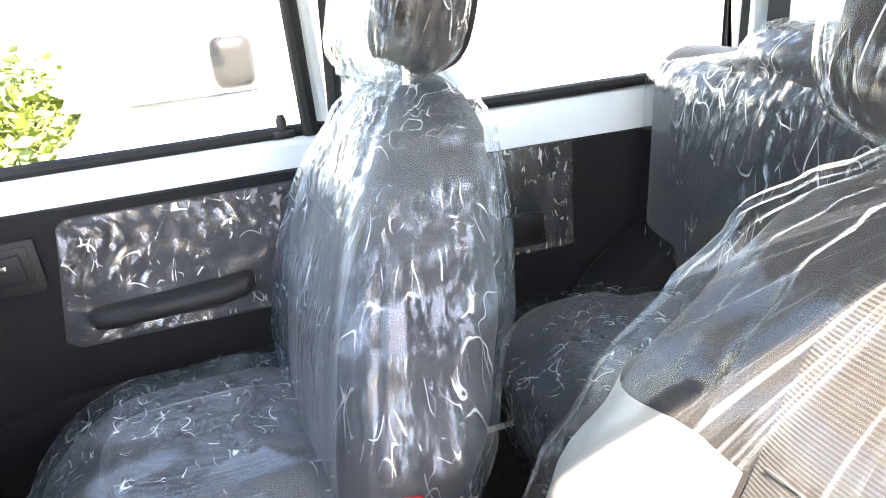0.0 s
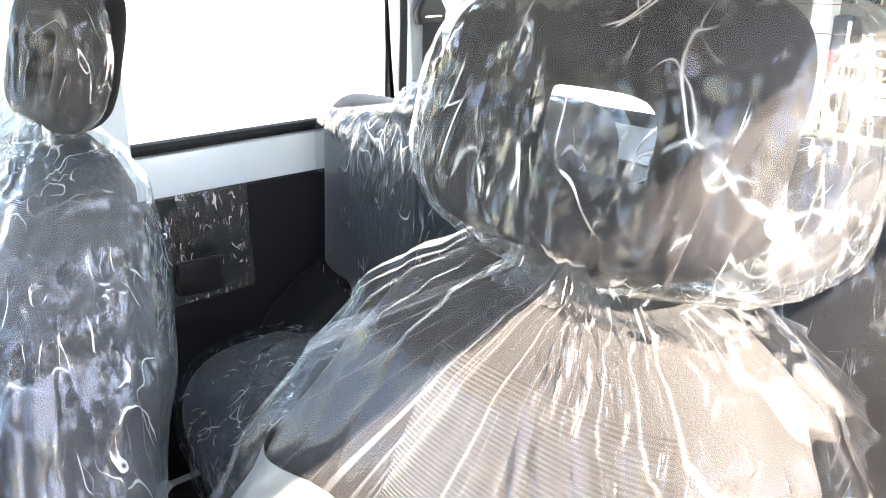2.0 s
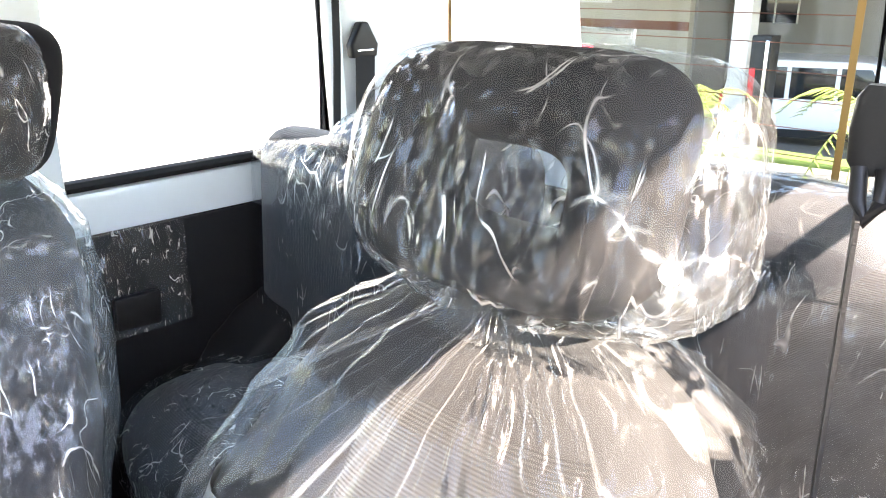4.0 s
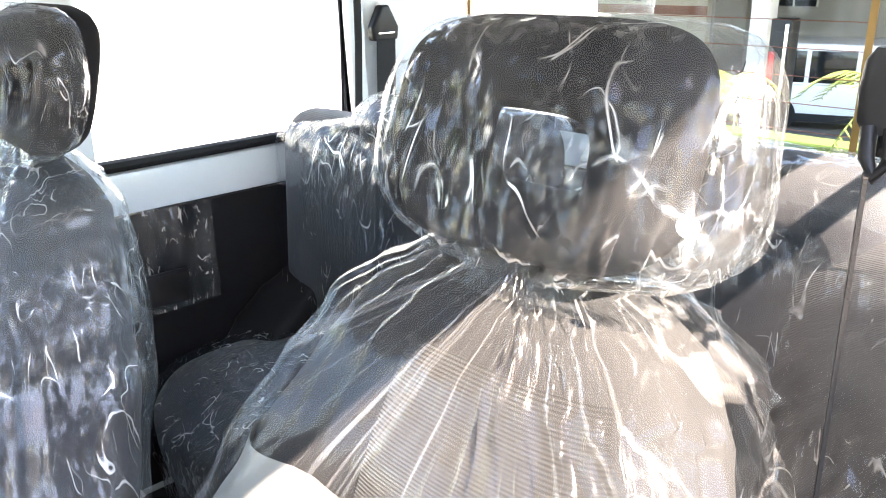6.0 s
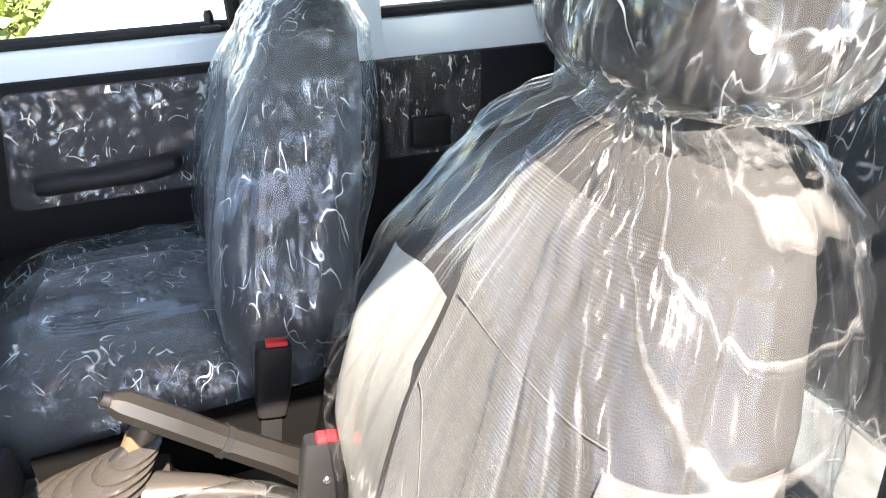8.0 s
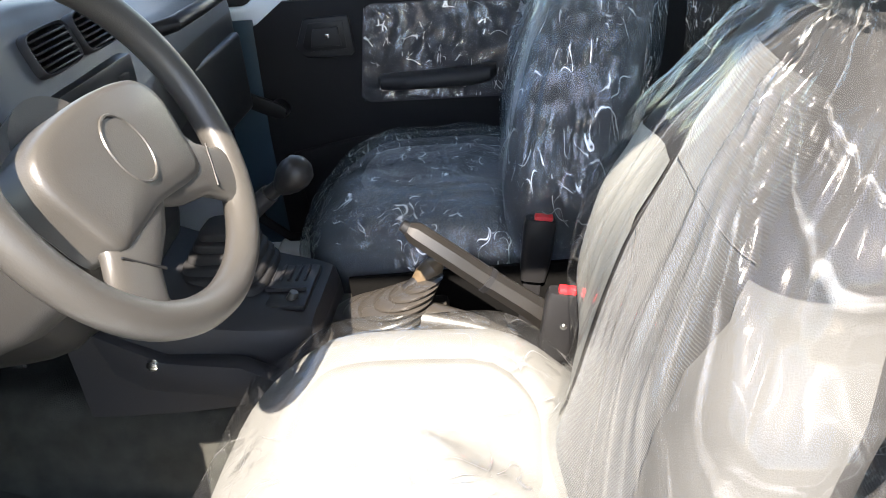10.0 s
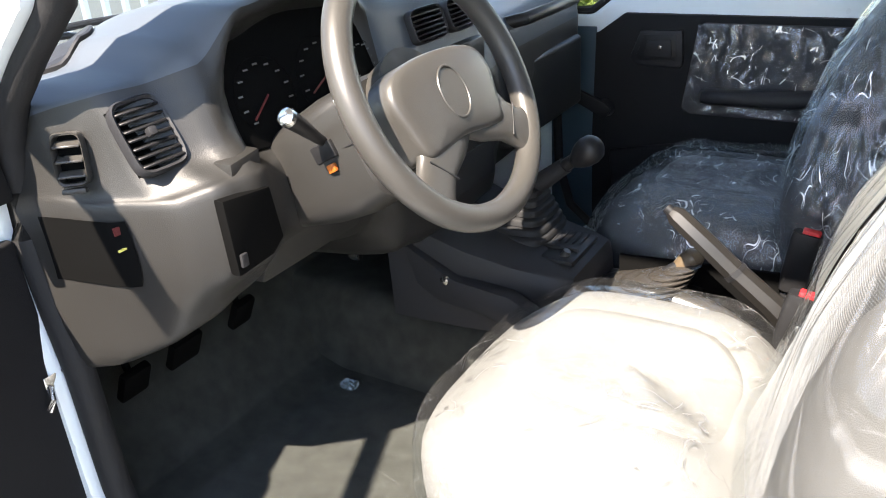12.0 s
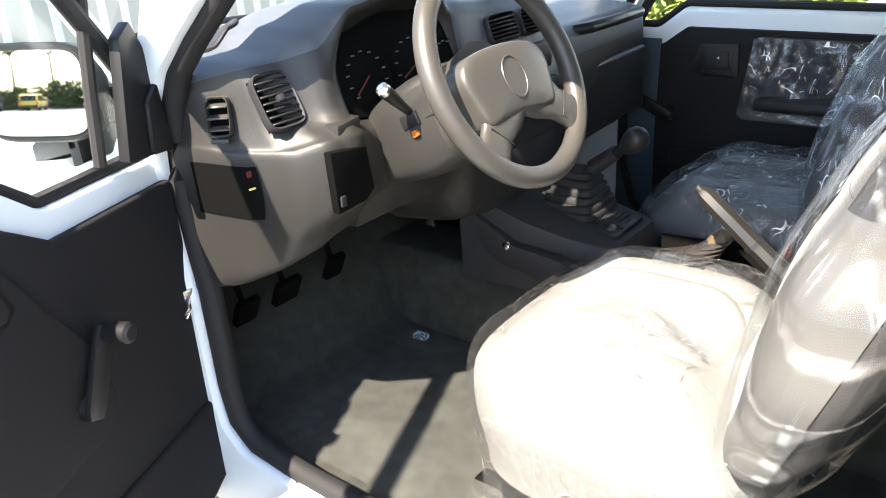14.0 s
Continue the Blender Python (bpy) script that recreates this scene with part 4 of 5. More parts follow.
po = [Vector((p.x * 1.14, p.y * 0.86)) for p in outline(PAD)]
PX = -0.010
part("hub_pad", loft([[Vector((p.x * k + PX, p.y * k - 0.014, z)) for p in po] for k, z in ((0.92, -0.030), (1.0, -0.022), (1.0, 0.003), (0.985, 0.009), (0.955, 0.012), (0.85, 0.0145), (0.5, 0.017), (0.2, 0.0175), (0.02, 0.0176))]), WHEELM, wheel)
for a in (-38, -134):
    c, s_ = math.cos(radians(a)), math.sin(radians(a))
    sec = []
    for r, w, z, th in ((0.030, 0.050, 0.001, 0.012), (0.070, 0.042, 0.0, 0.012), (0.105, 0.027, -0.001, 0.011), (0.134, 0.027, -0.001, 0.011), (0.154, 0.044, 0.0, 0.010)):
        sec.append([Vector((c * r - s_ * p + PX * (1 - r / 0.16), s_ * r + c * p, z + q)) for p, q in rounded(w, th, 22, 2.6)])
    part("spoke", loft(sec), WHEELM, wheel)
    part("pad_seam", tube([(c * 0.112 - s_ * p, s_ * 0.112 + c * p, 0.0095) for p in (-0.022, -0.01, 0.01, 0.022)], 0.0012, 6), BLACK, wheel)
ov = [(PX + 0.024 * math.cos(radians(a)), -0.010 + 0.030 * math.sin(radians(a)), 0.0172) for a in range(0, 360, 12)]
part("oval_badge", tube(ov, 0.0016, 6, True), WHEELM, wheel, "raised oval badge ring")
part("hub_boss", tube([(PX, 0, -0.09), (PX, 0, -0.03)], [0.048, 0.062], 28), WHEELM, wheel)

# column shroud, stalk and switch slot
col = thing("steering_column", "grey plastic steering column shroud with a black stalk", "steering column", m=WM)
sec = []
for z, w, h, y0 in ((-0.060, 0.064, 0.058, -0.012), (-0.075, 0.080, 0.070, -0.018), (-0.12, 0.086, 0.074, -0.022), (-0.17, 0.084, 0.070, -0.022), (-0.24, 0.070, 0.06, -0.02)):
    sec.append([Vector((p - 0.015, y0 + q, z)) for p, q in rounded(w, h, 40, 4.5)])
part("shroud", loft(sec), DASH, col)
part("shroud_seam", tube([(-0.015 + 0.0805 * k, -0.012, z) for k in (-1,) for z in (-0.07, -0.1, -0.16)], 0.0015, 6), BLACK, col)
part("switch_slot", block((-0.100, -0.006, -0.115), (0.006, 0.020, 0.034), 0.002), BLACK, col)
part("hazard_tab", block((-0.103, -0.026, -0.112), (0.006, 0.010, 0.012), 0.002), ORANGE, col)
st = part("stalk", tube([(-0.090, 0.0, -0.114), (-0.11, 0.011, -0.105), (-0.135, 0.027, -0.093), (-0.157, 0.040, -0.083)], [0.005, 0.0065, 0.009, 0.0105], 14), BLACK, col, "black stalk with a pale end")
part("stalk_tip", tube([(-0.156, 0.0394, -0.0835), (-0.161, 0.0423, -0.0812), (-0.164, 0.044, -0.080)], [0.0106, 0.0098, 0.005], 14), CHROME, st)
part("ignition_lock", tube([(0.060, -0.04, -0.10), (0.088, -0.06, -0.09)], [0.016, 0.014], 16), BLACK, col)

# dashboard pieces
def frame_of(c, right, up):
    """A pose with local x along right, y along up and z out of the face."""
    r = Vector(right).normalized()
    u = (Vector(up) - r * Vector(up).dot(r)).normalized()
    return Matrix.Translation(c) @ Matrix((r, u, r.cross(u))).transposed().to_4x4()


def vent(c, right, up, w, h, slats, label="", tall=False, mat=BLACK, fm=TRIM, back=VOID):
    m = frame_of(c, right, up)
    v = part("air_vent", moved(loft([[Vector((p * k, q * k2, z)) for p, q in rounded(w, h, 36, 5)] for k, k2, z in ((1, 1, -0.012), (1.02, 1.02, 0.002), (0.97, 0.97, 0.006), (0.88, 0.90, 0.004), (0.86, 0.88, -0.010))], False), m), fm, dash, label)
    # near-black plate stands in for the shade behind the slats
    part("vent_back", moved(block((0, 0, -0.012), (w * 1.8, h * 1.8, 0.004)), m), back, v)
    for i in range(slats):
        t = (i + 0.5) / slats * 2 - 1
        if tall:
            bmx = block((0, t * h * 0.84, 0.0), (w * 1.70, 0.0028, 0.016), 0.001, 1, Matrix.Rotation(radians(25), 3, "X"))
        else:
            bmx = block((0, t * h * 0.84, 0.0), (w * 1.72, 0.0030, 0.014), 0.001, 1, Matrix.Rotation(radians(25), 3, "X"))
        part("slat", moved(bmx, m), mat, v)
    return v


v = vent((-0.634, -0.563, 1.150), (0.16, 1, 0.05), (-0.5, 0.10, 0.9), 0.030, 0.042, 7, "black louvred dash vent with a sliding tab")
part("vent_tab", moved(block((0, 0, 0.010), (0.010, 0.010, 0.012), 0.003), frame_of((-0.634, -0.563, 1.150), (0.16, 1, 0.05), (-0.5, 0.10, 0.9))), TRIM, v)
v = vent((-0.703, -0.615, 1.131), (0.80, 0.60, 0.02), (-0.25, 0.05, 0.97), 0.017, 0.029, 3, "small demister vent in a grey frame", False, WHEELM, WHEELM)
part("demister_lip", moved(block((0, -0.034, 0.004), (0.026, 0.006, 0.010), 0.002), frame_of((-0.703, -0.615, 1.131), (0.80, 0.60, 0.02), (-0.25, 0.05, 0.97))), DASH, v)
for y in (-0.058, 0.048):
    vent((-0.592, y, 1.178), (0.0, 1, 0.0), (-0.32, 0, 0.95), 0.047, 0.026, 6, "black louvred centre vent")
# instrument cluster set back in its hood
cl = part("gauge_panel", moved(prism([tuple(p) for p in outline([(-0.150, -0.055), (-0.158, 0.01), (-0.135, 0.062), (-0.075, 0.088), (0, 0.094), (0.075, 0.088), (0.125, 0.062), (0.140, 0.01), (0.130, -0.055)], 4)], "z", -0.006, 0.010, 0.002), frame_of((-0.612, -0.325, 1.155), (0.03, 1, 0), (-0.30, 0, 0.95))), VOID, dash, "black instrument cluster with white and red dial marks")
CM = frame_of((-0.6015, -0.325, 1.155), (0.03, 1, 0), (-0.30, 0, 0.95))
MARK = surface("dial_mark_white", (0.10, 0.10, 0.10), 0.6, 0.05)
for cx, r in ((-0.085, 0.048), (0.025, 0.052), (0.105, 0.03)):
    part("dial_ring", moved(tube([(cx + r * math.cos(radians(a)), r * math.sin(radians(a)), 0.002) for a in range(-40, 221, 10)], 0.0006, 5), CM), VOID, cl)
    for a in range(-40, 221, 26):
        part("dial_mark", moved(block((cx + r * 0.82 * math.cos(radians(a)), r * 0.82 * math.sin(radians(a)), 0.002), (0.007, 0.0022, 0.001), 0, 1), CM), MARK, cl)
for cx, a in ((-0.085, 215), (0.025, 205)):
    part("needle", moved(block((0, 0, 0), (0.04, 0.0022, 0.0016), 0, 1), CM @ Matrix.Translation((cx, 0, 0.004)) @ Matrix.Rotation(radians(a), 4, "Z") @ Matrix.Translation((0.018, 0, 0))), DARKRED, cl)
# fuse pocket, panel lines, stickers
# solid slab; the pocket's inner shade is its near-black colour
part("side_pocket", prism([(-0.562, 1.086), (-0.490, 1.078), (-0.480, 1.012), (-0.500, 0.998), (-0.557, 0.994)], "x", -0.556, -0.5415, 0.003), VOID, dash, "open pocket in the dash, its inner shade a near-black slab")
part("pocket_latch", block((-0.541, -0.548, 1.012), (0.006, 0.010, 0.016), 0.002), TRIM, dash)
part("shelf_block", prism([(-0.525, 1.112), (-0.478, 1.118), (-0.478, 1.092), (-0.525, 1.086)], "x", -0.59, -0.560, 0.004), DASH, dash)
part("warning_label", block((-0.660, -0.603, 1.052), (0.003, 0.024, 0.009), 0, 1, Matrix.Rotation(radians(-6), 3, "Y")), DARKRED, dash, "small red warning label")
part("yellow_label_strip", block((-0.656, -0.603, 1.031), (0.003, 0.030, 0.0022), 0, 1), YELLOW, dash, "yellow label strip")
def dash_top(x, y):
    """Height of the dash top at a place."""
    ks = [(p.x, p.y) for p in fine_profile(dash_at(y))[:19]]
    return next((b + (d - b) * (x - a) / (c - a) for (a, b), (c, d) in zip(ks, ks[1:]) if a <= x <= c), ks[-1][1])


rows = []
for k, up in ((1.0, 0.000), (1.0, 0.005), (0.95, 0.007), (0.90, 0.004), (0.60, 0.005), (0.30, 0.006), (0.02, 0.006)):
    rows.append([Vector((x, y, dash_top(x, y) + up)) for x, y in [(-0.875 + 0.085 * k * math.cos(a), -0.515 + 0.066 * k * math.sin(a)) for a in [2 * math.pi * q / 40 for q in range(40)]]])
part("speaker_grille", loft(rows), TRIM, dash, "oval speaker grille on the dash top")
part("dash_front_edge", tube([(dash_at(y)[0][0] + 0.012, y, dash_top(dash_at(y)[0][0] + 0.012, y) + 0.004) for y in [-0.60 + 0.04 * k for k in range(31)]], 0.009, 8), BLACK, dash)
rows = []
for i in range(9):
    y = -0.631 + 0.030 * i / 8
    prof = [p for p in fine_profile(dash_at(y), 12) if 0.978 < p.y < 1.062]
    prof = [prof[round(q * (len(prof) - 1) / 8)] for q in range(9)]
    rows.append([Vector((p.x + 0.003, y - 0.002, p.y)) for p in prof])
part("fuse_cover", loft(rows, False, False), VOID, dash, "black fuse box cover")
part("radio", prism([(-0.105, 1.085), (0.085, 1.085), (0.085, 1.135), (-0.105, 1.135)], "x", -0.592, -0.572, 0.004), BLACK, dash, "black radio slot with silver switches")
for k, y in enumerate((-0.075, -0.045, 0.0, 0.045)):
    part("switch_button", block((-0.569, y, 1.108), (0.008, 0.022, 0.018), 0.003), (CHROME if k == 2 else TRIM), dash)
part("heater_panel", prism([(-0.105, 0.985), (0.085, 0.985), (0.085, 1.07), (-0.105, 1.07)], "x", -0.575, -0.556, 0.004), TRIM, dash)
for y in (-0.07, -0.01, 0.05):
    part("heater_knob", tube([(-0.556, y, 1.025), (-0.54, y, 1.025)], [0.018, 0.016], 18), BLACK, dash)
part("ashtray", prism([(-0.09, 0.90), (0.075, 0.90), (0.075, 0.965), (-0.09, 0.965)], "x", -0.585, -0.556, 0.005), TRIM, dash)
part("glovebox_lid", prism([(0.19, 0.90), (0.55, 0.90), (0.55, 1.05), (0.19, 1.05)], "x", -0.62, -0.583, 0.010, 3), DASH, dash)
part("grab_handle", tube([(-0.60, 0.22, 1.13), (-0.572, 0.24, 1.135), (-0.57, 0.35, 1.135), (-0.572, 0.48, 1.135), (-0.60, 0.50, 1.13)], 0.012, 10), BLACK, dash, "black passenger grab handle")
vent((-0.640, 0.590, 1.075), (-0.45, 0.9, 0.0), (-0.05, 0, 1), 0.022, 0.040, 6, "black louvred dash vent")
part("knee_panel", prism([(-0.600, 0.93), (-0.570, 1.00), (-0.585, 1.02), (-0.63, 0.98), (-0.64, 0.93)], "y", -0.47, -0.20, 0.008, 2), DASH, dash)

# wiper outside the windscreen
wp = thing("wiper", "black windscreen wiper at rest", "wiper")
part("wiper_arm", tube([(-1.15, -0.10, 1.13), (-1.125, -0.30, 1.185), (-1.09, -0.48, 1.20)], [0.010, 0.007, 0.005], 8), BLACK, wp)
part("wiper_blade", tube([(-1.15, -0.02, 1.185), (-1.125, -0.25, 1.197), (-1.085, -0.50, 1.203)], 0.006, 8), RUBBER, wp)

# pedals, with the footwell's shade put into their near-black colour
for y, w, name in ((-0.50, 0.05, "clutch_pedal"), (-0.40, 0.06, "brake_pedal"), (-0.27, 0.045, "accelerator_pedal")):
    p = thing(name, "rubber-faced foot pedal on a steel arm, near black for footwell shade", "pedal", "pedals")
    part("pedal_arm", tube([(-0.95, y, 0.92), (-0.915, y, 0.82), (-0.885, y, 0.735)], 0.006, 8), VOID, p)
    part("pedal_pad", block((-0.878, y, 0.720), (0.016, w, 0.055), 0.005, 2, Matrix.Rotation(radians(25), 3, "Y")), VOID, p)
for k in (0, 1):
    c = tagged(part("dash_bracket", prism([(-0.72, 0.80), (-0.70, 0.80), (-0.715, 0.86), (-0.735, 0.86)], "y", -0.155 + 0.035 * k, -0.140 + 0.035 * k, 0.003), CHROME), "small bare metal bracket under the dash", "bracket", "brackets")

# centre console, levers and handbrake
console = thing("centre_console", "charcoal plastic centre console with a coin tray", "console")
part("console_body", loft([[Vector((x, y0 + (y1 - y0) * k, z)) for k, z in ((0.02, 0.69), (0.0, z1 - 0.03), (0.03, z1 - 0.006), (0.07, z1), (0.93, z1), (0.97, z1 - 0.006), (1.0, z1 - 0.03), (0.98, 0.69))] for x, y0, y1, z1 in ((-0.66, -0.125, 0.145, 0.88), (-0.60, -0.122, 0.142, 0.862), (-0.52, -0.115, 0.135, 0.835), (-0.44, -0.100, 0.125, 0.815), (-0.375, -0.085, 0.115, 0.803), (-0.350, -0.075, 0.105, 0.798), (-0.343, -0.070, 0.10, 0.775))]), TRIM, console)
part("console_foot", prism([(-0.62, 0.84), (-0.53, 0.79), (-0.43, 0.78), (-0.37, 0.75), (-0.355, 0.70), (-0.47, 0.735), (-0.56, 0.745), (-0.60, 0.77)], "y", -0.135, -0.105, 0.006, 2), TRIM, console, "console side flange fixed with a screw")
part("screw", tube([(-0.543, -0.134, 0.788), (-0.543, -0.139, 0.788), (-0.543, -0.1405, 0.788)], [0.0085, 0.0075, 0.003], 14), CHROME, console)
part("coin_tray", block((-0.400, 0.018, 0.806), (0.075, 0.115, 0.010), 0.004), BLACK, console)
part("tray_divider", block((-0.398, 0.0, 0.812), (0.060, 0.004, 0.010), 0.001), TRIM, console)
for k in range(5):
    part("coin_slot", block((-0.425 + 0.012 * k, 0.048, 0.8125), (0.004, 0.045, 0.003), 0.001, 1), TRIM, console)
part("tray_peg", tube([(-0.385, -0.018, 0.808), (-0.38, -0.018, 0.820)], [0.009, 0.006], 12), WHEELM, console)


def bellows(name, label, c, hx, hy, steps, height, shear, mat, e=4.0, top=0.4, fine=0.35):
    """A pleated rubber boot."""
    b = thing(name, label, "gear boot", "lever boots")
    rings = []
    for i in range(steps):
        k0, k1 = 1 - (1 - top) * i / steps, 1 - (1 - top) * (i + 1) / steps
        for t, k in ((0.0, k0), (0.55, k0 * 0.985), (0.70, k0 * 0.96), (0.78, (k0 + k1) / 2), (0.90, k1 * (1 - fine * 0.12))):
            z = height * (i + t) / steps
            rings.append([Vector((c[0] + p * k + shear * z, c[1] + q * k, c[2] + z)) for p, q in rounded(hx, hy, 36, e)])
    part("boot", loft(rings), mat, b)
    return b


fb = bellows("gear_boot", "black stepped rubber gear lever boot", (-0.495, 0.045, 0.815), 0.070, 0.070, 6, 0.085, 0.15, RUBBER, 4.5, 0.35)
fb.location = (0, 0, 0)
lever = thing("gear_lever", "black gear lever with a round worn knob", "gear lever")
part("shaft", tube([(-0.485, 0.045, 0.88), (-0.44, 0.04, 0.918), (-0.385, 0.032, 0.960)], [0.012, 0.012, 0.010], 12), BLACK, lever)
part("collar", tube([(-0.455, 0.042, 0.905), (-0.405, 0.035, 0.945)], [0.0165, 0.0135], 14), TRIM, lever)
part("knob", loft([[Vector((-0.366, 0.026, 0.974)) + Matrix.Rotation(radians(48), 3, "Y") @ Vector((r * math.cos(a), r * math.sin(a), z)) for a in [2 * math.pi * k / 20 for k in range(20)]] for r, z in ((0.010, -0.030), (0.014, -0.024), (0.021, -0.010), (0.0235, 0.004), (0.021, 0.017), (0.013, 0.025), (0.003, 0.028))]), BLACK, lever)
BOOTG = surface("grey_brown_rubber", (0.032, 0.029, 0.026), 0.28, 0.12, 14, 300, 0.2)
rb = thing("transfer_boot", "glossy grey pleated rubber transfer lever boot", "gear boot", "lever boots")
rings = []
for i in range(6):
    k0, k1 = 1 - 0.13 * i, 1 - 0.13 * (i + 1)
    for t, k in ((0.0, k0 * 0.93), (0.22, k0), (0.5, k0 * 1.01), (0.75, k0 * 0.98), (0.92, (k0 + k1) / 2)):
        u = (i + t) / 6
        rings.append([Vector((-0.285 + 0.072 * k * math.cos(a) + 0.085 * u, 0.030 + 0.064 * k * math.sin(a), 0.745 + 0.060 * u + 0.020 * u * k * math.cos(a))) for a in [2 * math.pi * q / 40 for q in range(40)]])
part("boot", loft(rings), BOOTG, rb)
part("boot_plate", block((-0.270, 0.02, 0.715), (0.18, 0.17, 0.055), 0.010), BOOTG, rb)
part("boot_tail", tube([(-0.21, 0.02, 0.742), (-0.14, 0.01, 0.735), (-0.08, 0.0, 0.72)], [0.030, 0.020, 0.012], 14), BOOTG, rb)
tl = thing("transfer_lever", "short transfer lever with a tan worn knob", "gear lever")
part("shaft", tube([(-0.235, 0.035, 0.785), (-0.20, 0.045, 0.81)], 0.009, 10), BLACK, tl)
part("knob", tube([(-0.222, 0.04, 0.792), (-0.208, 0.045, 0.802), (-0.194, 0.05, 0.812), (-0.184, 0.054, 0.819)], [0.009, 0.016, 0.017, 0.008], 16), surface("worn_tan_knob", (0.09, 0.065, 0.04), 0.4, 0.4, 30), tl)
HBRAKE = surface("dark_bronze_plastic", (0.0105, 0.0095, 0.0085), 0.38, 0.1, 14, 500, 0.2, depth=0.0004)
hb = thing("handbrake", "dark grey handbrake lever with a chamfered grip", "handbrake")
part("grip", tube([(-0.208, -0.055, 0.930), (-0.200, -0.055, 0.925), (-0.150, -0.055, 0.884), (-0.112, -0.055, 0.852)], [0.010, 0.0155, 0.0165, 0.0165], 8), HBRAKE, hb)
part("release_button", tube([(-0.215, -0.055, 0.936), (-0.204, -0.055, 0.927)], [0.0075, 0.0085], 12), BLACK, hb)
part("arm", tube([(-0.114, -0.055, 0.854), (-0.06, -0.055, 0.812), (-0.01, -0.055, 0.770), (0.02, -0.055, 0.72)], [0.0165, 0.018, 0.024, 0.028], 8), HBRAKE, hb)
part("collar", tube([(-0.116, -0.055, 0.8555), (-0.110, -0.055, 0.8505)], 0.0185, 8), BLACK, hb)


def buckle(c, m2, label):
    b = thing("seat_buckle", label, "seat belt buckle", "seat belt buckles", m=Matrix.Translation(c) @ m2)
    part("housing", loft([[Vector((p, q, z)) for p, q in rounded(w, d, 20, 4)] for w, d, z in ((0.018, 0.010, -0.10), (0.022, 0.012, -0.07), (0.023, 0.0125, -0.01), (0.021, 0.011, 0.0))]), BLACK, b)
    part("release_button", block((0.004, 0, 0.001), (0.026, 0.014, 0.010), 0.003), RED, b, "red release button")
    part("stalk", block((0, 0, -0.16), (0.026, 0.004, 0.14), 0.001), BLACK, b)
    return b


buckle((-0.040, 0.086, 0.866), pose(0, 0, 0, 0, 8, 0), "black seat belt buckle with a red button beside the passenger seat")
g = buckle((-0.016, -0.093, 0.856), pose(0, 0, 0, 0, 10, 0), "seat belt buckle with a red button beside the driver seat")
part("rivet", tube([(0.004, -0.012, -0.045), (0.004, -0.0145, -0.045)], [0.005, 0.003], 10), CHROME, g)
# black plastic taken down to near black to hold the shade beside the seat
tagged(part("side_valance", prism([(-0.32, 0.56), (-0.33, 0.775), (0.10, 0.800), (0.12, 0.56)], "y", 0.088, 0.096, 0.002), VOID), "black plastic valance along the seat base, darkened for shade", "seat trim")

# belts, pillar anchors
def anchor(c, m2, label):
    a = thing("belt_anchor", label, "seat belt anchor", "belt anchors", m=Matrix.Translation(c) @ m2)
    part("cover", prism([(-0.030, -0.022), (-0.034, 0.002), (-0.010, 0.044), (0.010, 0.044), (0.034, 0.002), (0.030, -0.022)], "y", -0.010, 0.010, 0.006, 3), BLACK, a)
    part("slot", block((0, -0.0105, -0.008), (0.040, 0.002, 0.004), 0.001), CHROME, a)
    return a


anchor((0.832, 0.600, 1.322), pose(0, 0, 0, 0, 0, 0), "black triangular belt anchor on the rear pillar")
dr = thing("belt_anchor", "black belt guide with twin webbing runs on the door pillar", "seat belt anchor", "belt anchors")
part("cover", loft([[Vector((0.282 + 0.4 * q, -0.482 + p, z)) for p, q in rounded(w, 0.014, 24, 3)] for z, w in ((1.344, 0.008), (1.350, 0.012), (1.368, 0.0135), (1.384, 0.012), (1.391, 0.007))]), BLACK, dr)
part("loop", tube([(0.278, -0.490, 1.348), (0.272, -0.493, 1.332), (0.270, -0.487, 1.322), (0.272, -0.481, 1.332), (0.278, -0.478, 1.348)], 0.0045, 10), BLACK, dr)
part("arm", tube([(0.285, -0.488, 1.372), (0.300, -0.510, 1.385), (0.320, -0.550, 1.390)], [0.009, 0.010, 0.012], 12), BLACK, dr)


def strap(pts, width, side, label):
    """A flat strip of webbing along a line."""
    w = Vector(side).normalized() * width / 2
    t = Vector(side).cross(Vector((0, 0, 1))).normalized() * 0.0012
    rings = [[Vector(p) - w - t, Vector(p) + w - t, Vector(p) + w + t, Vector(p) - w + t] for p in pts]
    return tagged(part("seat_belt", loft(rings), BELT), label, "seat belt", "seat belts")


strap([(0.832, 0.592, 1.305), (0.828, 0.594, 1.15), (0.825, 0.60, 0.95), (0.80, 0.60, 0.75)], 0.046, (1, 0, 0), "black seat belt webbing on the rear pillar")
strap([(0.775, 0.600, 1.56), (0.770, 0.600, 1.30), (0.765, 0.605, 1.14)], 0.016, (1, 0, 0), "black belt guide strip on the rear pillar")
strap([(0.266, -0.484, 1.325), (0.266, -0.485, 1.22), (0.264, -0.487, 1.10), (0.262, -0.490, 0.95), (0.26, -0.50, 0.62)], 0.030, (1, 0.35, 0), "black seat belt webbing hanging beside the driver seat")
strap([(0.273, -0.499, 1.335), (0.285, -0.520, 1.20), (0.300, -0.545, 1.05), (0.31, -0.575, 0.62)], 0.024, (1, 0.55, 0), "black seat belt webbing running down to its reel")
rt = thing("belt_retractor", "black belt retractor housing at the pillar foot", "seat belt retractor")
part("housing", block((0.305, -0.585, 0.60), (0.08, 0.050, 0.10), 0.012, 3), BLACK, rt)
part("clamp", block((0.305, -0.562, 0.66), (0.05, 0.012, 0.016), 0.004), BLACK, rt)

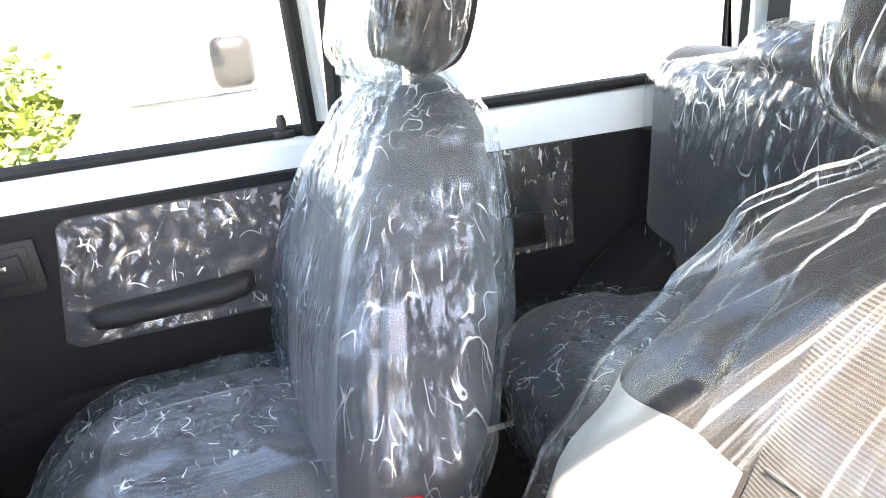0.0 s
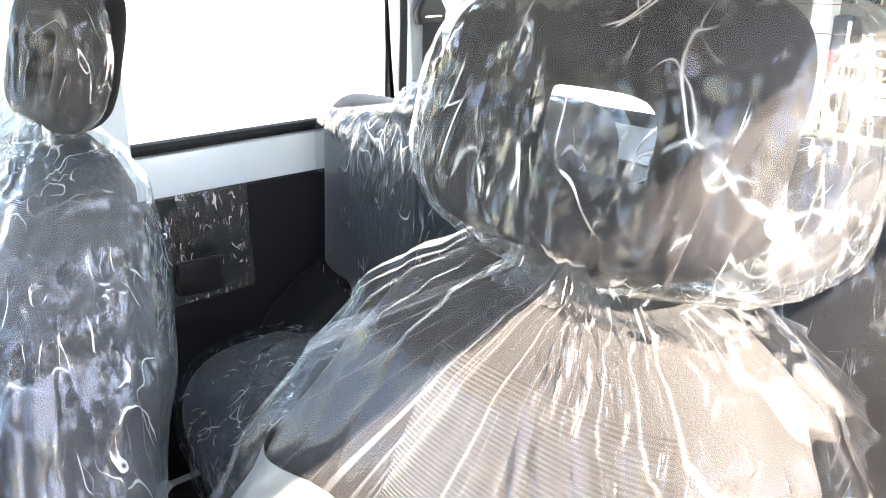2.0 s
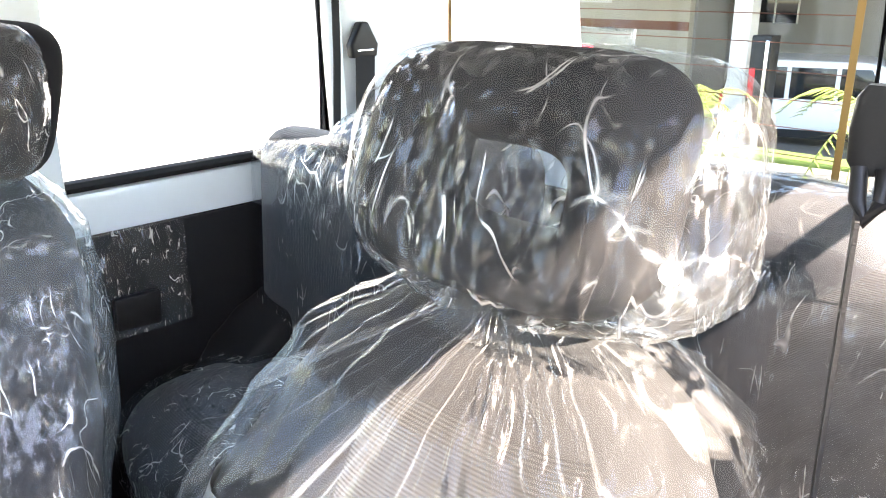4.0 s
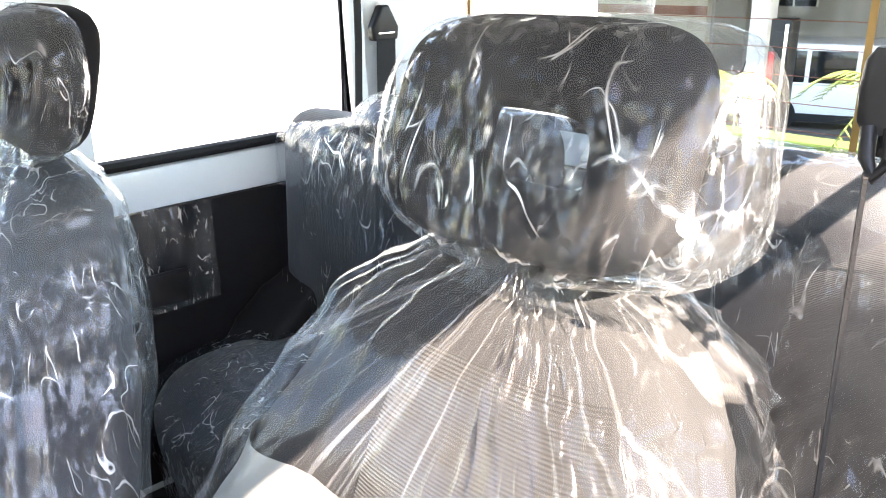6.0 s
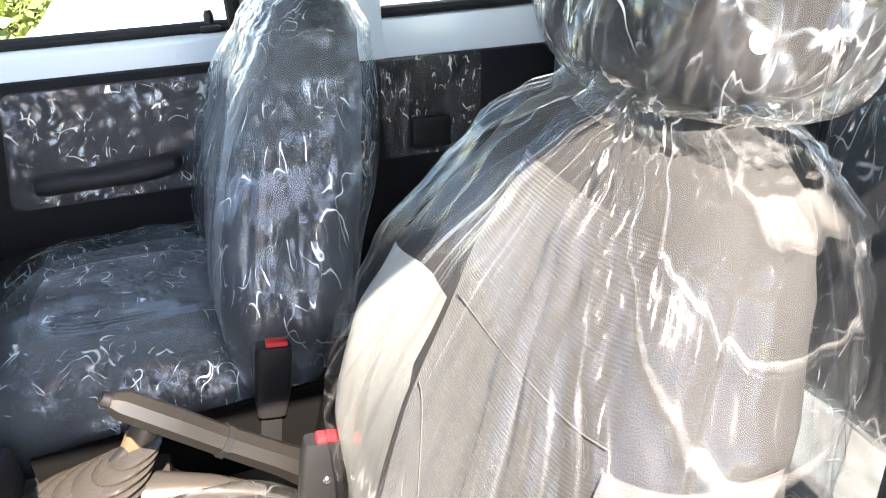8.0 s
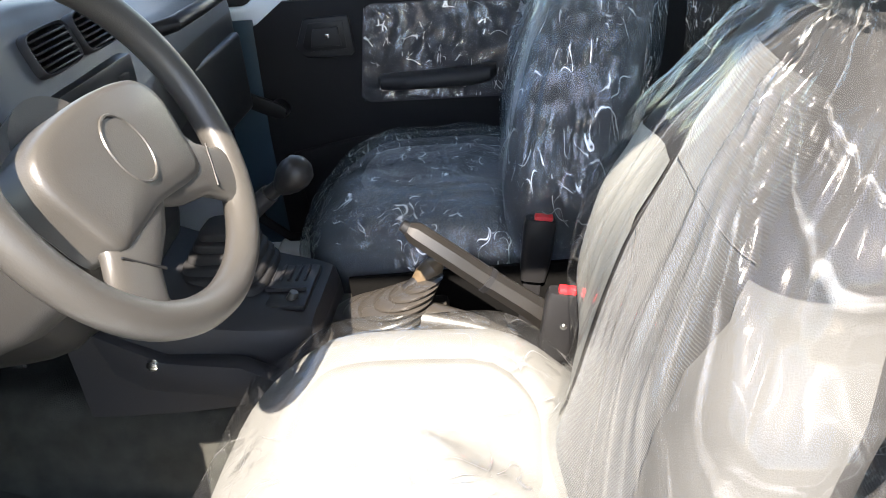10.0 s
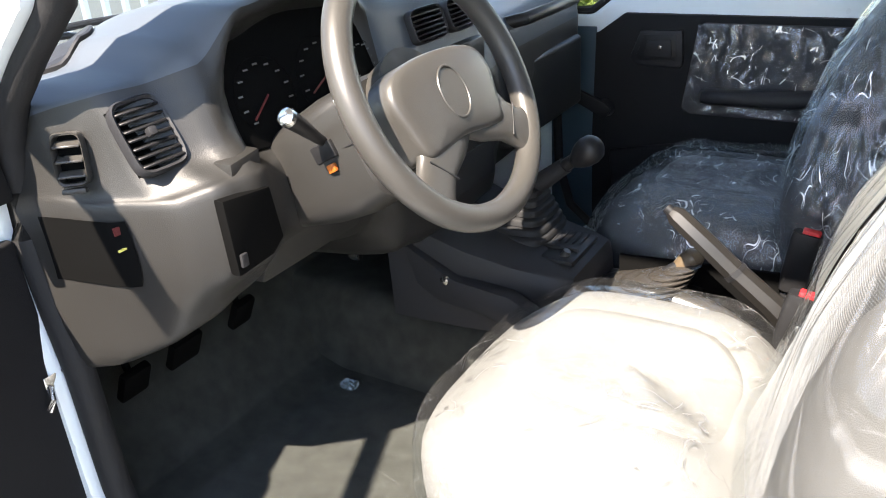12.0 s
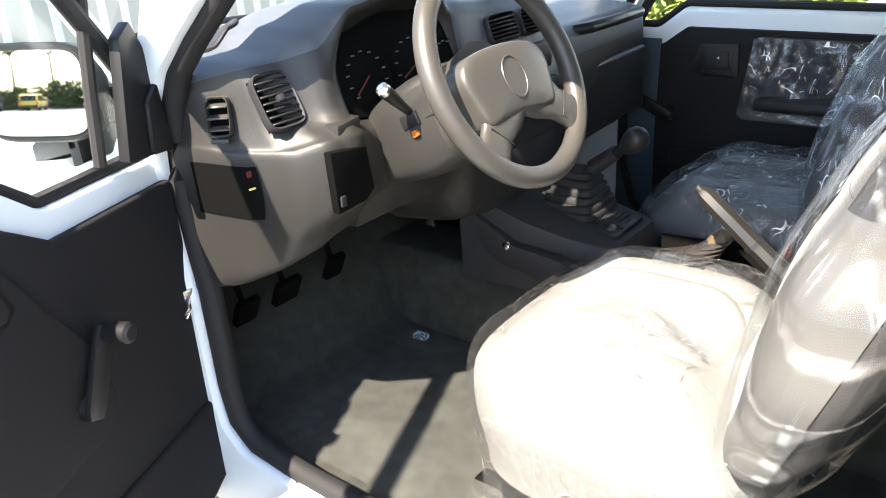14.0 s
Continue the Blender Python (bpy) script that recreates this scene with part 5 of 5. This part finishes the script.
# rear side trim: film square, pocket
rings = [[Vector((0.255 + 0.195 * u / 24, 0.6385 - 0.003 * max(0, ridge((u * 0.1, w * 0.1, 3), 2.4) - 0.4), 0.868 + 0.19 * w / 14)) for w in range(15)] for u in range(25)]
tagged(part("trim_film", skin(rings, False, False), FILM_FLAT, None, "", 80), "clear crinkled film stuck on the rear side trim", "protective film")
tagged(part("trim_pocket", prism([(0.305, 0.888), (0.308, 0.945), (0.386, 0.942), (0.383, 0.882)], "y", 0.640, 0.622, 0.006, 2), BLACK), "black ashtray pocket in the rear side trim", "pocket")

# things on and under the driver headrest film
stk = tagged(part("round_sticker", tube([(0, 0, 0), (-0.0012, 0, 0)], 0.0060, 28), WHITE), "round white sticker on the headrest bag", "sticker")
stk.matrix_world = pose(0.166, -0.4345, 1.3065, 0, 8, 14)

# floor film and mat
rings = [[Vector((-0.80 + 0.62 * u / 40, -0.575 + 0.44 * w / 30, 0.5335 + 0.004 * max(0, ridge((u * 0.05, w * 0.05, 1.0), 3) - 0.3))) for w in range(31)] for u in range(41)]
tagged(part("floor_film", skin(rings, False, False), FILM_FLOOR, None, "", 80), "thin clear film lying over the footwell carpet", "protective film")
tagged(part("film_tape", block((-0.742, -0.172, 0.548), (0.03, 0.022, 0.012), 0.004), film("crumpled_tape", 0.01, 2.0, 0.8, 0.3)), "crumpled bit of clear tape on the floor film", "tape")
# door mirror on the open door
DM = Matrix.Translation((-0.826, -0.632, 0)) @ Matrix.Rotation(radians(-DOOR_OPEN), 4, "Z")
mir = thing("door_mirror", "black door mirror outside the open door", "mirror", m=DM @ Matrix.Translation((0.035, -0.165, 1.165)) @ Matrix.Rotation(radians(9), 4, "Z") @ Matrix.Rotation(radians(-6.2), 4, "Y"))
part("housing", loft([[Vector((x, p, q)) for p, q in rounded(w, h, 28, 4)] for x, w, h in ((-0.075, 0.03, 0.02), (-0.06, 0.07, 0.05), (-0.02, 0.093, 0.070), (0.02, 0.096, 0.073), (0.026, 0.092, 0.069))]), BLACK, mir)
part("mirror_glass", loft([[Vector((x, p, q)) for p, q in rounded(w, h, 28, 5)] for x, w, h in ((0.024, 0.086, 0.063), (0.0285, 0.085, 0.062))]), MIRROR, mir)
part("mirror_arm", tube([(-0.02, 0.08, -0.03), (-0.03, 0.13, -0.04), (-0.05, 0.165, -0.05)], 0.018, 10), BLACK, mir)
# striker plate on the front jamb
dl = thing("door_check", "bright metal door check strap on the jamb", "door hardware")
part("strap_plate", block((-0.800, -0.655, 0.846), (0.012, 0.030, 0.018), 0.002), CHROME, dl)
part("strap_loop", tube([(-0.795, -0.665, 0.84), (-0.782, -0.672, 0.83), (-0.787, -0.677, 0.815)], 0.004, 8), CHROME, dl)


# outside: fence, planting, neighbouring car, yard behind
fence = thing("bar_fence", "white upright bar fence ahead of the car", "fence")
for k in range(60):
    part("fence_bar", block((-3.4, -3.0 + 0.115 * k, 1.0), (0.03, 0.03, 1.9), 0.004, 1), FENCE, fence)
for z in (0.25, 1.85):
    part("fence_rail", block((-3.4, 0.4, z), (0.035, 7.0, 0.04), 0.004), FENCE, fence)
tagged(part("low_wall", block((-7.5, 0, 0.6), (0.3, 24, 1.3), 0.02), WALLM), "pale rendered wall beyond the fence", "wall", kind="structure")


def leaf_clump(name, label, centre, size, count, leaf, mat, seed, cat="shrub"):
    """A shrub of many small folded leaves on thin stems."""
    rnd = random.Random(seed)
    t = thing(name, label, cat, "planting")
    bm, st = bmesh.new(), []
    for k in range(count):
        a, r, h = rnd.uniform(0, 6.283), rnd.random() ** 0.6, rnd.random() ** 0.8
        wob = 0.7 + 0.5 * noise.noise(Vector((math.cos(a) * 2, math.sin(a) * 2, h * 3 + seed)))
        p = Vector(centre) + Vector((math.cos(a) * r * size[0] * wob, math.sin(a) * r * size[1] * wob, h * size[2] * wob))
        q = Euler((rnd.uniform(-1.1, 1.1), rnd.uniform(-1.1, 1.1), rnd.uniform(0, 6.3))).to_matrix()
        s_ = leaf * rnd.uniform(0.6, 1.4)
        vs = [bm.verts.new(p + q @ Vector(v) * s_) for v in ((0, 0, 0), (0.25, 0.5, 0.08), (0, 1.1, 0), (-0.25, 0.5, 0.08))]
        bm.faces.new((vs[0], vs[1], vs[2]))
        bm.faces.new((vs[0], vs[2], vs[3]))
        if k % 25 == 0:
            st.append(tube([Vector(centre) + Vector((rnd.uniform(-0.3, 0.3) * size[0], rnd.uniform(-0.3, 0.3) * size[1], 0)), p], [0.006, 0.002], 5))
    part("foliage", bm, mat, t, sharp=180)
    if st:
        part("stems", joined(*st), BARK, t)
    return t


for k, (x, y, sx, h) in enumerate(((-0.8, 5.6, 0.9, 1.0), (-1.7, 6.2, 1.1, 1.2), (-1.2, 4.6, 0.9, 0.9), (-2.4, 4.2, 0.9, 1.1), (-3.6, 3.4, 0.8, 1.0), (-2.8, 5.4, 1.0, 1.3), (-4.6, 5.0, 1.2, 1.3))):
    leaf_clump("garden_shrub", "sunlit yellow-green garden shrub", (x, y, 0), (sx, sx * 0.8, h), 2600, 0.10, LEAF, k)
bm = bmesh.new()
rnd = random.Random(4)
for k in range(5200):
    x, y = rnd.uniform(-6, -0.2), rnd.uniform(2.9, 6.5)
    h, a = rnd.uniform(0.05, 0.16), rnd.uniform(0, 6.3)
    d = Vector((math.cos(a), math.sin(a), 0))
    p = Vector((x, y, 0.01))
    bm.faces.new([bm.verts.new(v) for v in (p - d * 0.006, p + d * 0.006, p + d.cross(Vector((0, 0, 1))) * 0.03 + Vector((0, 0, h)))])
tagged(part("lawn_grass", bm, LEAF, sharp=180), "short bright grass beside the yard", "grass", kind="stuff")
tagged(part("lawn", prism([(-6, 2.8), (-0.2, 2.8), (-0.2, 6.6), (-6, 6.6)], "z", 0.0, 0.012), GRASS), "green lawn strip beside the yard", "lawn", kind="structure")


def parked_car(name, label, m, length, width, height, wheel_r, glass_from, washed_out, paint):
    """A whole parked car, side profile pushed across its width, with windows, wheels, lamps and mirrors."""
    c = thing(name, label, "car", "parked cars", m=m)
    L, W = length, width / 2
    waist = height * 0.56
    prof = [(-L / 2, 0.28), (-L / 2, waist * 0.86), (-L / 2 + 0.12, waist * 0.95), (-L / 2 + 0.95, waist)] + [(L / 2 - 0.06, waist), (L / 2, waist * 0.8), (L / 2, 0.30)]
    part("lower_body", prism(prof, "y", -W, W, 0.05, 3), paint, c)
    top = [(-L / 2 + glass_from, waist - 0.02), (-L / 2 + glass_from + 0.55, height - 0.04), (-L / 2 + glass_from + 0.85, height), (L / 2 - 0.5, height), (L / 2 - 0.15, height - 0.06), (L / 2 - 0.02, waist - 0.02)]
    part("cabin", prism(top, "y", -W * 0.9, W * 0.9, 0.05, 3), paint, c)
    for s_ in (-1, 1):
        x0, x1 = -L / 2 + glass_from + 0.40, L / 2 - 0.35
        n = 3
        for k in range(1 if washed_out else n):
            a, b = x0 + (x1 - x0) * k / n + 0.04, x0 + (x1 - x0) * (k + 1) / n - 0.04
            lean = 0.28 if k == 0 else 0.0
            part("side_window", prism([(a, waist + 0.03), (a + lean, height - 0.13), (b, height - 0.13), (b, waist + 0.03)], "y", s_ * (W * 0.9 - 0.01), s_ * (W * 0.9 + 0.006), 0.004), (PALEGLASS if washed_out else DARKGLASS), c)
        part("door_mirror", block((-L / 2 + glass_from + 0.50, s_ * (W + 0.08), waist + 0.10), (0.12, 0.18, 0.15), 0.04, 3), BLACK, c)
        part("door_handle", block((0.1, s_ * (W + 0.012), waist - 0.12), (0.16, 0.02, 0.03), 0.008), paint, c)
        part("sill_trim", prism([(-L / 2 + 0.1, 0.26), (L / 2 - 0.05, 0.26), (L / 2 - 0.05, 0.42), (-L / 2 + 0.1, 0.42)], "y", s_ * (W - 0.02), s_ * (W + 0.012), 0.01), TRIM, c)
        for x in (-L / 2 + 0.80, L / 2 - 0.75):
            w = part("wheel", tube([(x, s_ * (W - 0.20), wheel_r), (x, s_ * (W - 0.18), wheel_r), (x, s_ * (W + 0.005), wheel_r), (x, s_ * (W + 0.02), wheel_r)], [wheel_r * 0.9, wheel_r, wheel_r, wheel_r * 0.88], 32), RUBBER, c)
            part("rim", tube([(x, s_ * (W + 0.0), wheel_r), (x, s_ * (W + 0.03), wheel_r)], [wheel_r * 0.62, wheel_r * 0.5], 24), CHROME, w)
        part("tail_lamp", block((L / 2 - 0.01, s_ * (W - 0.12), waist - 0.10), (0.06, 0.14, 0.30), 0.02), RED, c)
        part("head_lamp", block((-L / 2 + 0.02, s_ * (W - 0.2), waist * 0.80), (0.08, 0.26, 0.14), 0.03), CHROME, c)
    part("windscreen", prism([(-L / 2 + glass_from + 0.03, waist + 0.02), (-L / 2 + glass_from + 0.52, height - 0.07), (-L / 2 + glass_from + 0.50, height - 0.04), (-L / 2 + glass_from - 0.01, waist + 0.04)], "y", -W * 0.82, W * 0.82), (PALEGLASS if washed_out else DARKGLASS), c)
    part("rear_window", prism([(L / 2 - 0.02, waist + 0.05), (L / 2 - 0.14, height - 0.12), (L / 2 - 0.11, height - 0.12), (L / 2 + 0.01, waist + 0.05)], "y", -W * 0.75, W * 0.75), DARKGLASS, c)
    part("rear_bumper", block((L / 2 + 0.02, 0, 0.42), (0.12, width * 0.96, 0.2), 0.04), TRIM, c)
    return c


# window glass coloured pale to imitate glare washing out the van
PALEGLASS = surface("glare_pale_glass", (0.55, 0.58, 0.58), 0.15, 0.1, 3, 100, 0)
VANW = surface("bright_white_paint", (0.86, 0.87, 0.88), 0.3, 0.02, 2, 50, 0, coat=0.5)
parked_car("parked_van", "white van parked alongside, its windows coloured pale for sun glare", pose(1.55, 2.75, 0, 0, 0, 0), 4.1, 1.65, 1.85, 0.33, 0.02, 1, VANW)
gz = ground_height(16.4, 6.4)
parked_car("parked_suv", "white off-roader parked in the yard behind", pose(16.6, 5.0, gz, 0, 0, 108), 4.3, 1.8, 1.72, 0.36, 0.95, 0, VANW)
parked_car("parked_hatchback", "yellow hatchback parked far behind", pose(-10.5, -82.0, 0, 0, 0, 95), 3.9, 1.65, 1.48, 0.31, 0.9, 0, surface("yellow_taxi_paint", (0.75, 0.50, 0.05), 0.3, 0.03, coat=0.5))
parked_car("parked_saloon", "dark grey car parked under the trees", pose(-14.0, -82.0, 0, 0, 0, 85), 4.3, 1.7, 1.45, 0.32, 1.0, 0, surface("grey_car_paint", (0.08, 0.08, 0.09), 0.3, 0.03, coat=0.5))
# added car: its reflection stands in for this car's own white side
parked_car("parked_saloon", "white car added to stand in for this car's flank in the mirror", pose(0.1, -14.5, 0, 0, 0, 90), 4.3, 1.7, 1.45, 0.32, 1.0, 0, VANW)

# building behind the yard
bz = ground_height(24, 12)
bld = thing("showroom_building", "cream and grey low building with a brown band", "building")
part("cream_wall", block((24.0, 20.0, bz + 2.6), (0.4, 15.5, 5.2), 0.02), WALLM, bld)
part("brown_band", block((23.78, 20.0, bz + 2.78), (0.06, 15.5, 0.28), 0.01), BROWN, bld)
part("grey_wall", block((26.5, 4.0, bz + 2.6), (0.4, 17.0, 5.2), 0.02), GREYW, bld)
part("return_wall", block((25.3, 12.3, bz + 2.6), (2.4, 0.3, 5.2), 0.02), GREYW, bld)
part("window", block((26.28, 10.6, bz + 3.4), (0.06, 1.5, 1.1), 0.01), DARKGLASS, bld)
for y in (9.86, 10.6, 11.34):
    part("window_frame", block((26.24, y, bz + 3.4), (0.05, 0.05, 1.1), 0.005), FENCE, bld)
part("canopy", block((19.5, 6.0, bz + 5.3), (14.5, 36.0, 0.25), 0.03), GREYW, bld)
part("roof_edge", block((12.3, 6.0, bz + 5.35), (0.2, 36.0, 0.5), 0.03), POSTM, bld)
tagged(part("wall_sign", block((23.72, 17.0, bz + 3.62), (0.04, 3.8, 0.34), 0.01), WHITE), "plain white sign board on the cream wall", "sign")
for y in (5.9, 20.0, -12.0):
    p = thing("canopy_post", "off-white canopy post with a flared head", "post", "canopy posts")
    z0 = ground_height(14, y) - 0.1
    part("shaft", block((14.0, y, z0 + 2.4), (0.34, 0.34, 4.9), 0.03), POSTM, p)
    part("flared_head", prism([(y - 0.17, z0 + 3.1), (y - 0.17, z0 + 2.7), (y + 0.9, z0 + 4.8), (y - 0.17, z0 + 4.8)], "x", 13.85, 14.15, 0.02), POSTM, p)
k = thing("kiosk_column", "dark slim column with a red lamp panel", "kiosk")
kz = ground_height(13.2, 5.3)
part("cabinet", block((13.2, 5.15, kz + 0.95), (0.35, 0.34, 1.95), 0.03), BLACK, k)
part("side_rail", block((13.02, 5.04, kz + 0.95), (0.03, 0.06, 1.8), 0.01), CHROME, k)
part("red_panel", block((13.02, 5.25, kz + 1.15), (0.02, 0.10, 0.5), 0.01), RED, k)
tagged(part("kerb_strip", block((11.6, 4.0, ground_height(11.6, 4.0) + 0.05), (0.5, 16, 0.16), 0.03), GRASS), "low planted strip across the yard", "verge", kind="structure")


def palm(x, y, z0, h, n, seed, label):
    rnd = random.Random(seed)
    t = thing("palm", label, "palm", "palms")
    part("trunk", tube([(x, y, z0 - 0.05), (x + 0.02, y, z0 + h * 0.25), (x, y, z0 + h * 0.45)], [0.07, 0.05, 0.04], 10), BARK, t)
    for k in range(n):
        a = 6.283 * k / n + rnd.uniform(-0.3, 0.3)
        up, ln = rnd.uniform(0.5, 1.3), h * rnd.uniform(0.55, 0.8)
        d = Vector((math.cos(a), math.sin(a), 0))
        pts = [Vector((x, y, z0 + h * 0.45)) + d * ln * s_ * (0.8 + 0.1 * up) + Vector((0, 0, ln * (up * s_ - 1.15 * s_ * s_))) for s_ in [i / 9 for i in range(10)]]
        bm = tube(pts, [0.012] * 8 + [0.006, 0.003], 5)
        side = d.cross(Vector((0, 0, 1)))
        for i in range(1, 10):
            for sgn in (-1, 1):
                for j in (0, 0.5):
                    p = pts[i] if j == 0 else (pts[i] + pts[i - 1]) / 2
                    l_ = 0.34 * h * (1 - 0.06 * i) * 0.6
                    e = p + side * sgn * l_ + d * l_ * 0.5 - Vector((0, 0, l_ * 0.35))
                    w = d * 0.022
                    bm.faces.new([bm.verts.new(v) for v in (p - w, p + w, e)])
        part("frond", bm, LEAF, t, sharp=180)


palm(9.6, 2.25, ground_height(9.6, 2.3), 1.75, 10, 1, "sunlit yellow-green palm in the yard")
palm(11.4, 5.35, ground_height(11.4, 5.35), 1.5, 9, 2, "small palm beside the white post")


def tree(x, y, z0, h, seed):
    rnd = random.Random(seed)
    t = thing("tree", "leafy shade tree beyond the yard", "tree", "trees", m=None)
    limbs = [tube([(x, y, z0 - 0.1), (x + 0.1, y, z0 + h * 0.25), (x, y + 0.1, z0 + h * 0.45)], [0.22, 0.17, 0.12], 10)]
    tips = []
    for k in range(9):
        a = rnd.uniform(0, 6.3)
        e = Vector((x + math.cos(a) * h * rnd.uniform(0.15, 0.36), y + math.sin(a) * h * rnd.uniform(0.15, 0.36), z0 + h * rnd.uniform(0.55, 0.92)))
        limbs.append(tube([(x, y + 0.05, z0 + h * 0.42), Vector((x, y, z0 + h * 0.55)).lerp(e, 0.5), e], [0.09, 0.05, 0.02], 7))
        tips.append(e)
    part("trunk", joined(*limbs), BARK, t)
    bm = bmesh.new()
    for k in range(2600):
        e = rnd.choice(tips)
        p = e + Vector((rnd.gauss(0, 1), rnd.gauss(0, 1), rnd.gauss(0, 0.7))) * h * 0.085
        q = Euler((rnd.uniform(-1.2, 1.2), rnd.uniform(-1.2, 1.2), rnd.uniform(0, 6.3))).to_matrix()
        s_ = (0.22 if h < 10 else 0.55) * rnd.uniform(0.6, 1.3)
        vs = [bm.verts.new(p + q @ Vector(v) * s_) for v in ((0, 0, 0), (0.3, 0.5, 0.08), (0, 1.1, 0), (-0.3, 0.5, 0.08))]
        bm.faces.new((vs[0], vs[1], vs[2]))
        bm.faces.new((vs[0], vs[2], vs[3]))
    part("crown", bm, TREELEAF, t, sharp=180)


for k, (x, y) in enumerate(((-24, -96), (-19, -94), (-14, -97), (-10, -95), (-5, -97), (24, -14), (27, -5))):
    tree(x, y, ground_height(min(x, 30), 0), 7.5 if y > -50 else 13.0, 20 + k)


for k, (x, y, sx, h) in enumerate(((-22.0, -90.0, 3.0, 2.6), (-17.5, -91.0, 3.0, 3.0), (-13.0, -90.0, 3.0, 2.6), (-8.5, -91.0, 3.0, 3.0), (-4.0, -90.0, 3.0, 2.8))):
    leaf_clump("yard_hedge", "low green hedge along the far side of the yard", (x, y, 0), (sx, sx * 0.7, h), 2400, 0.45, TREELEAF, 40 + k, "hedge")
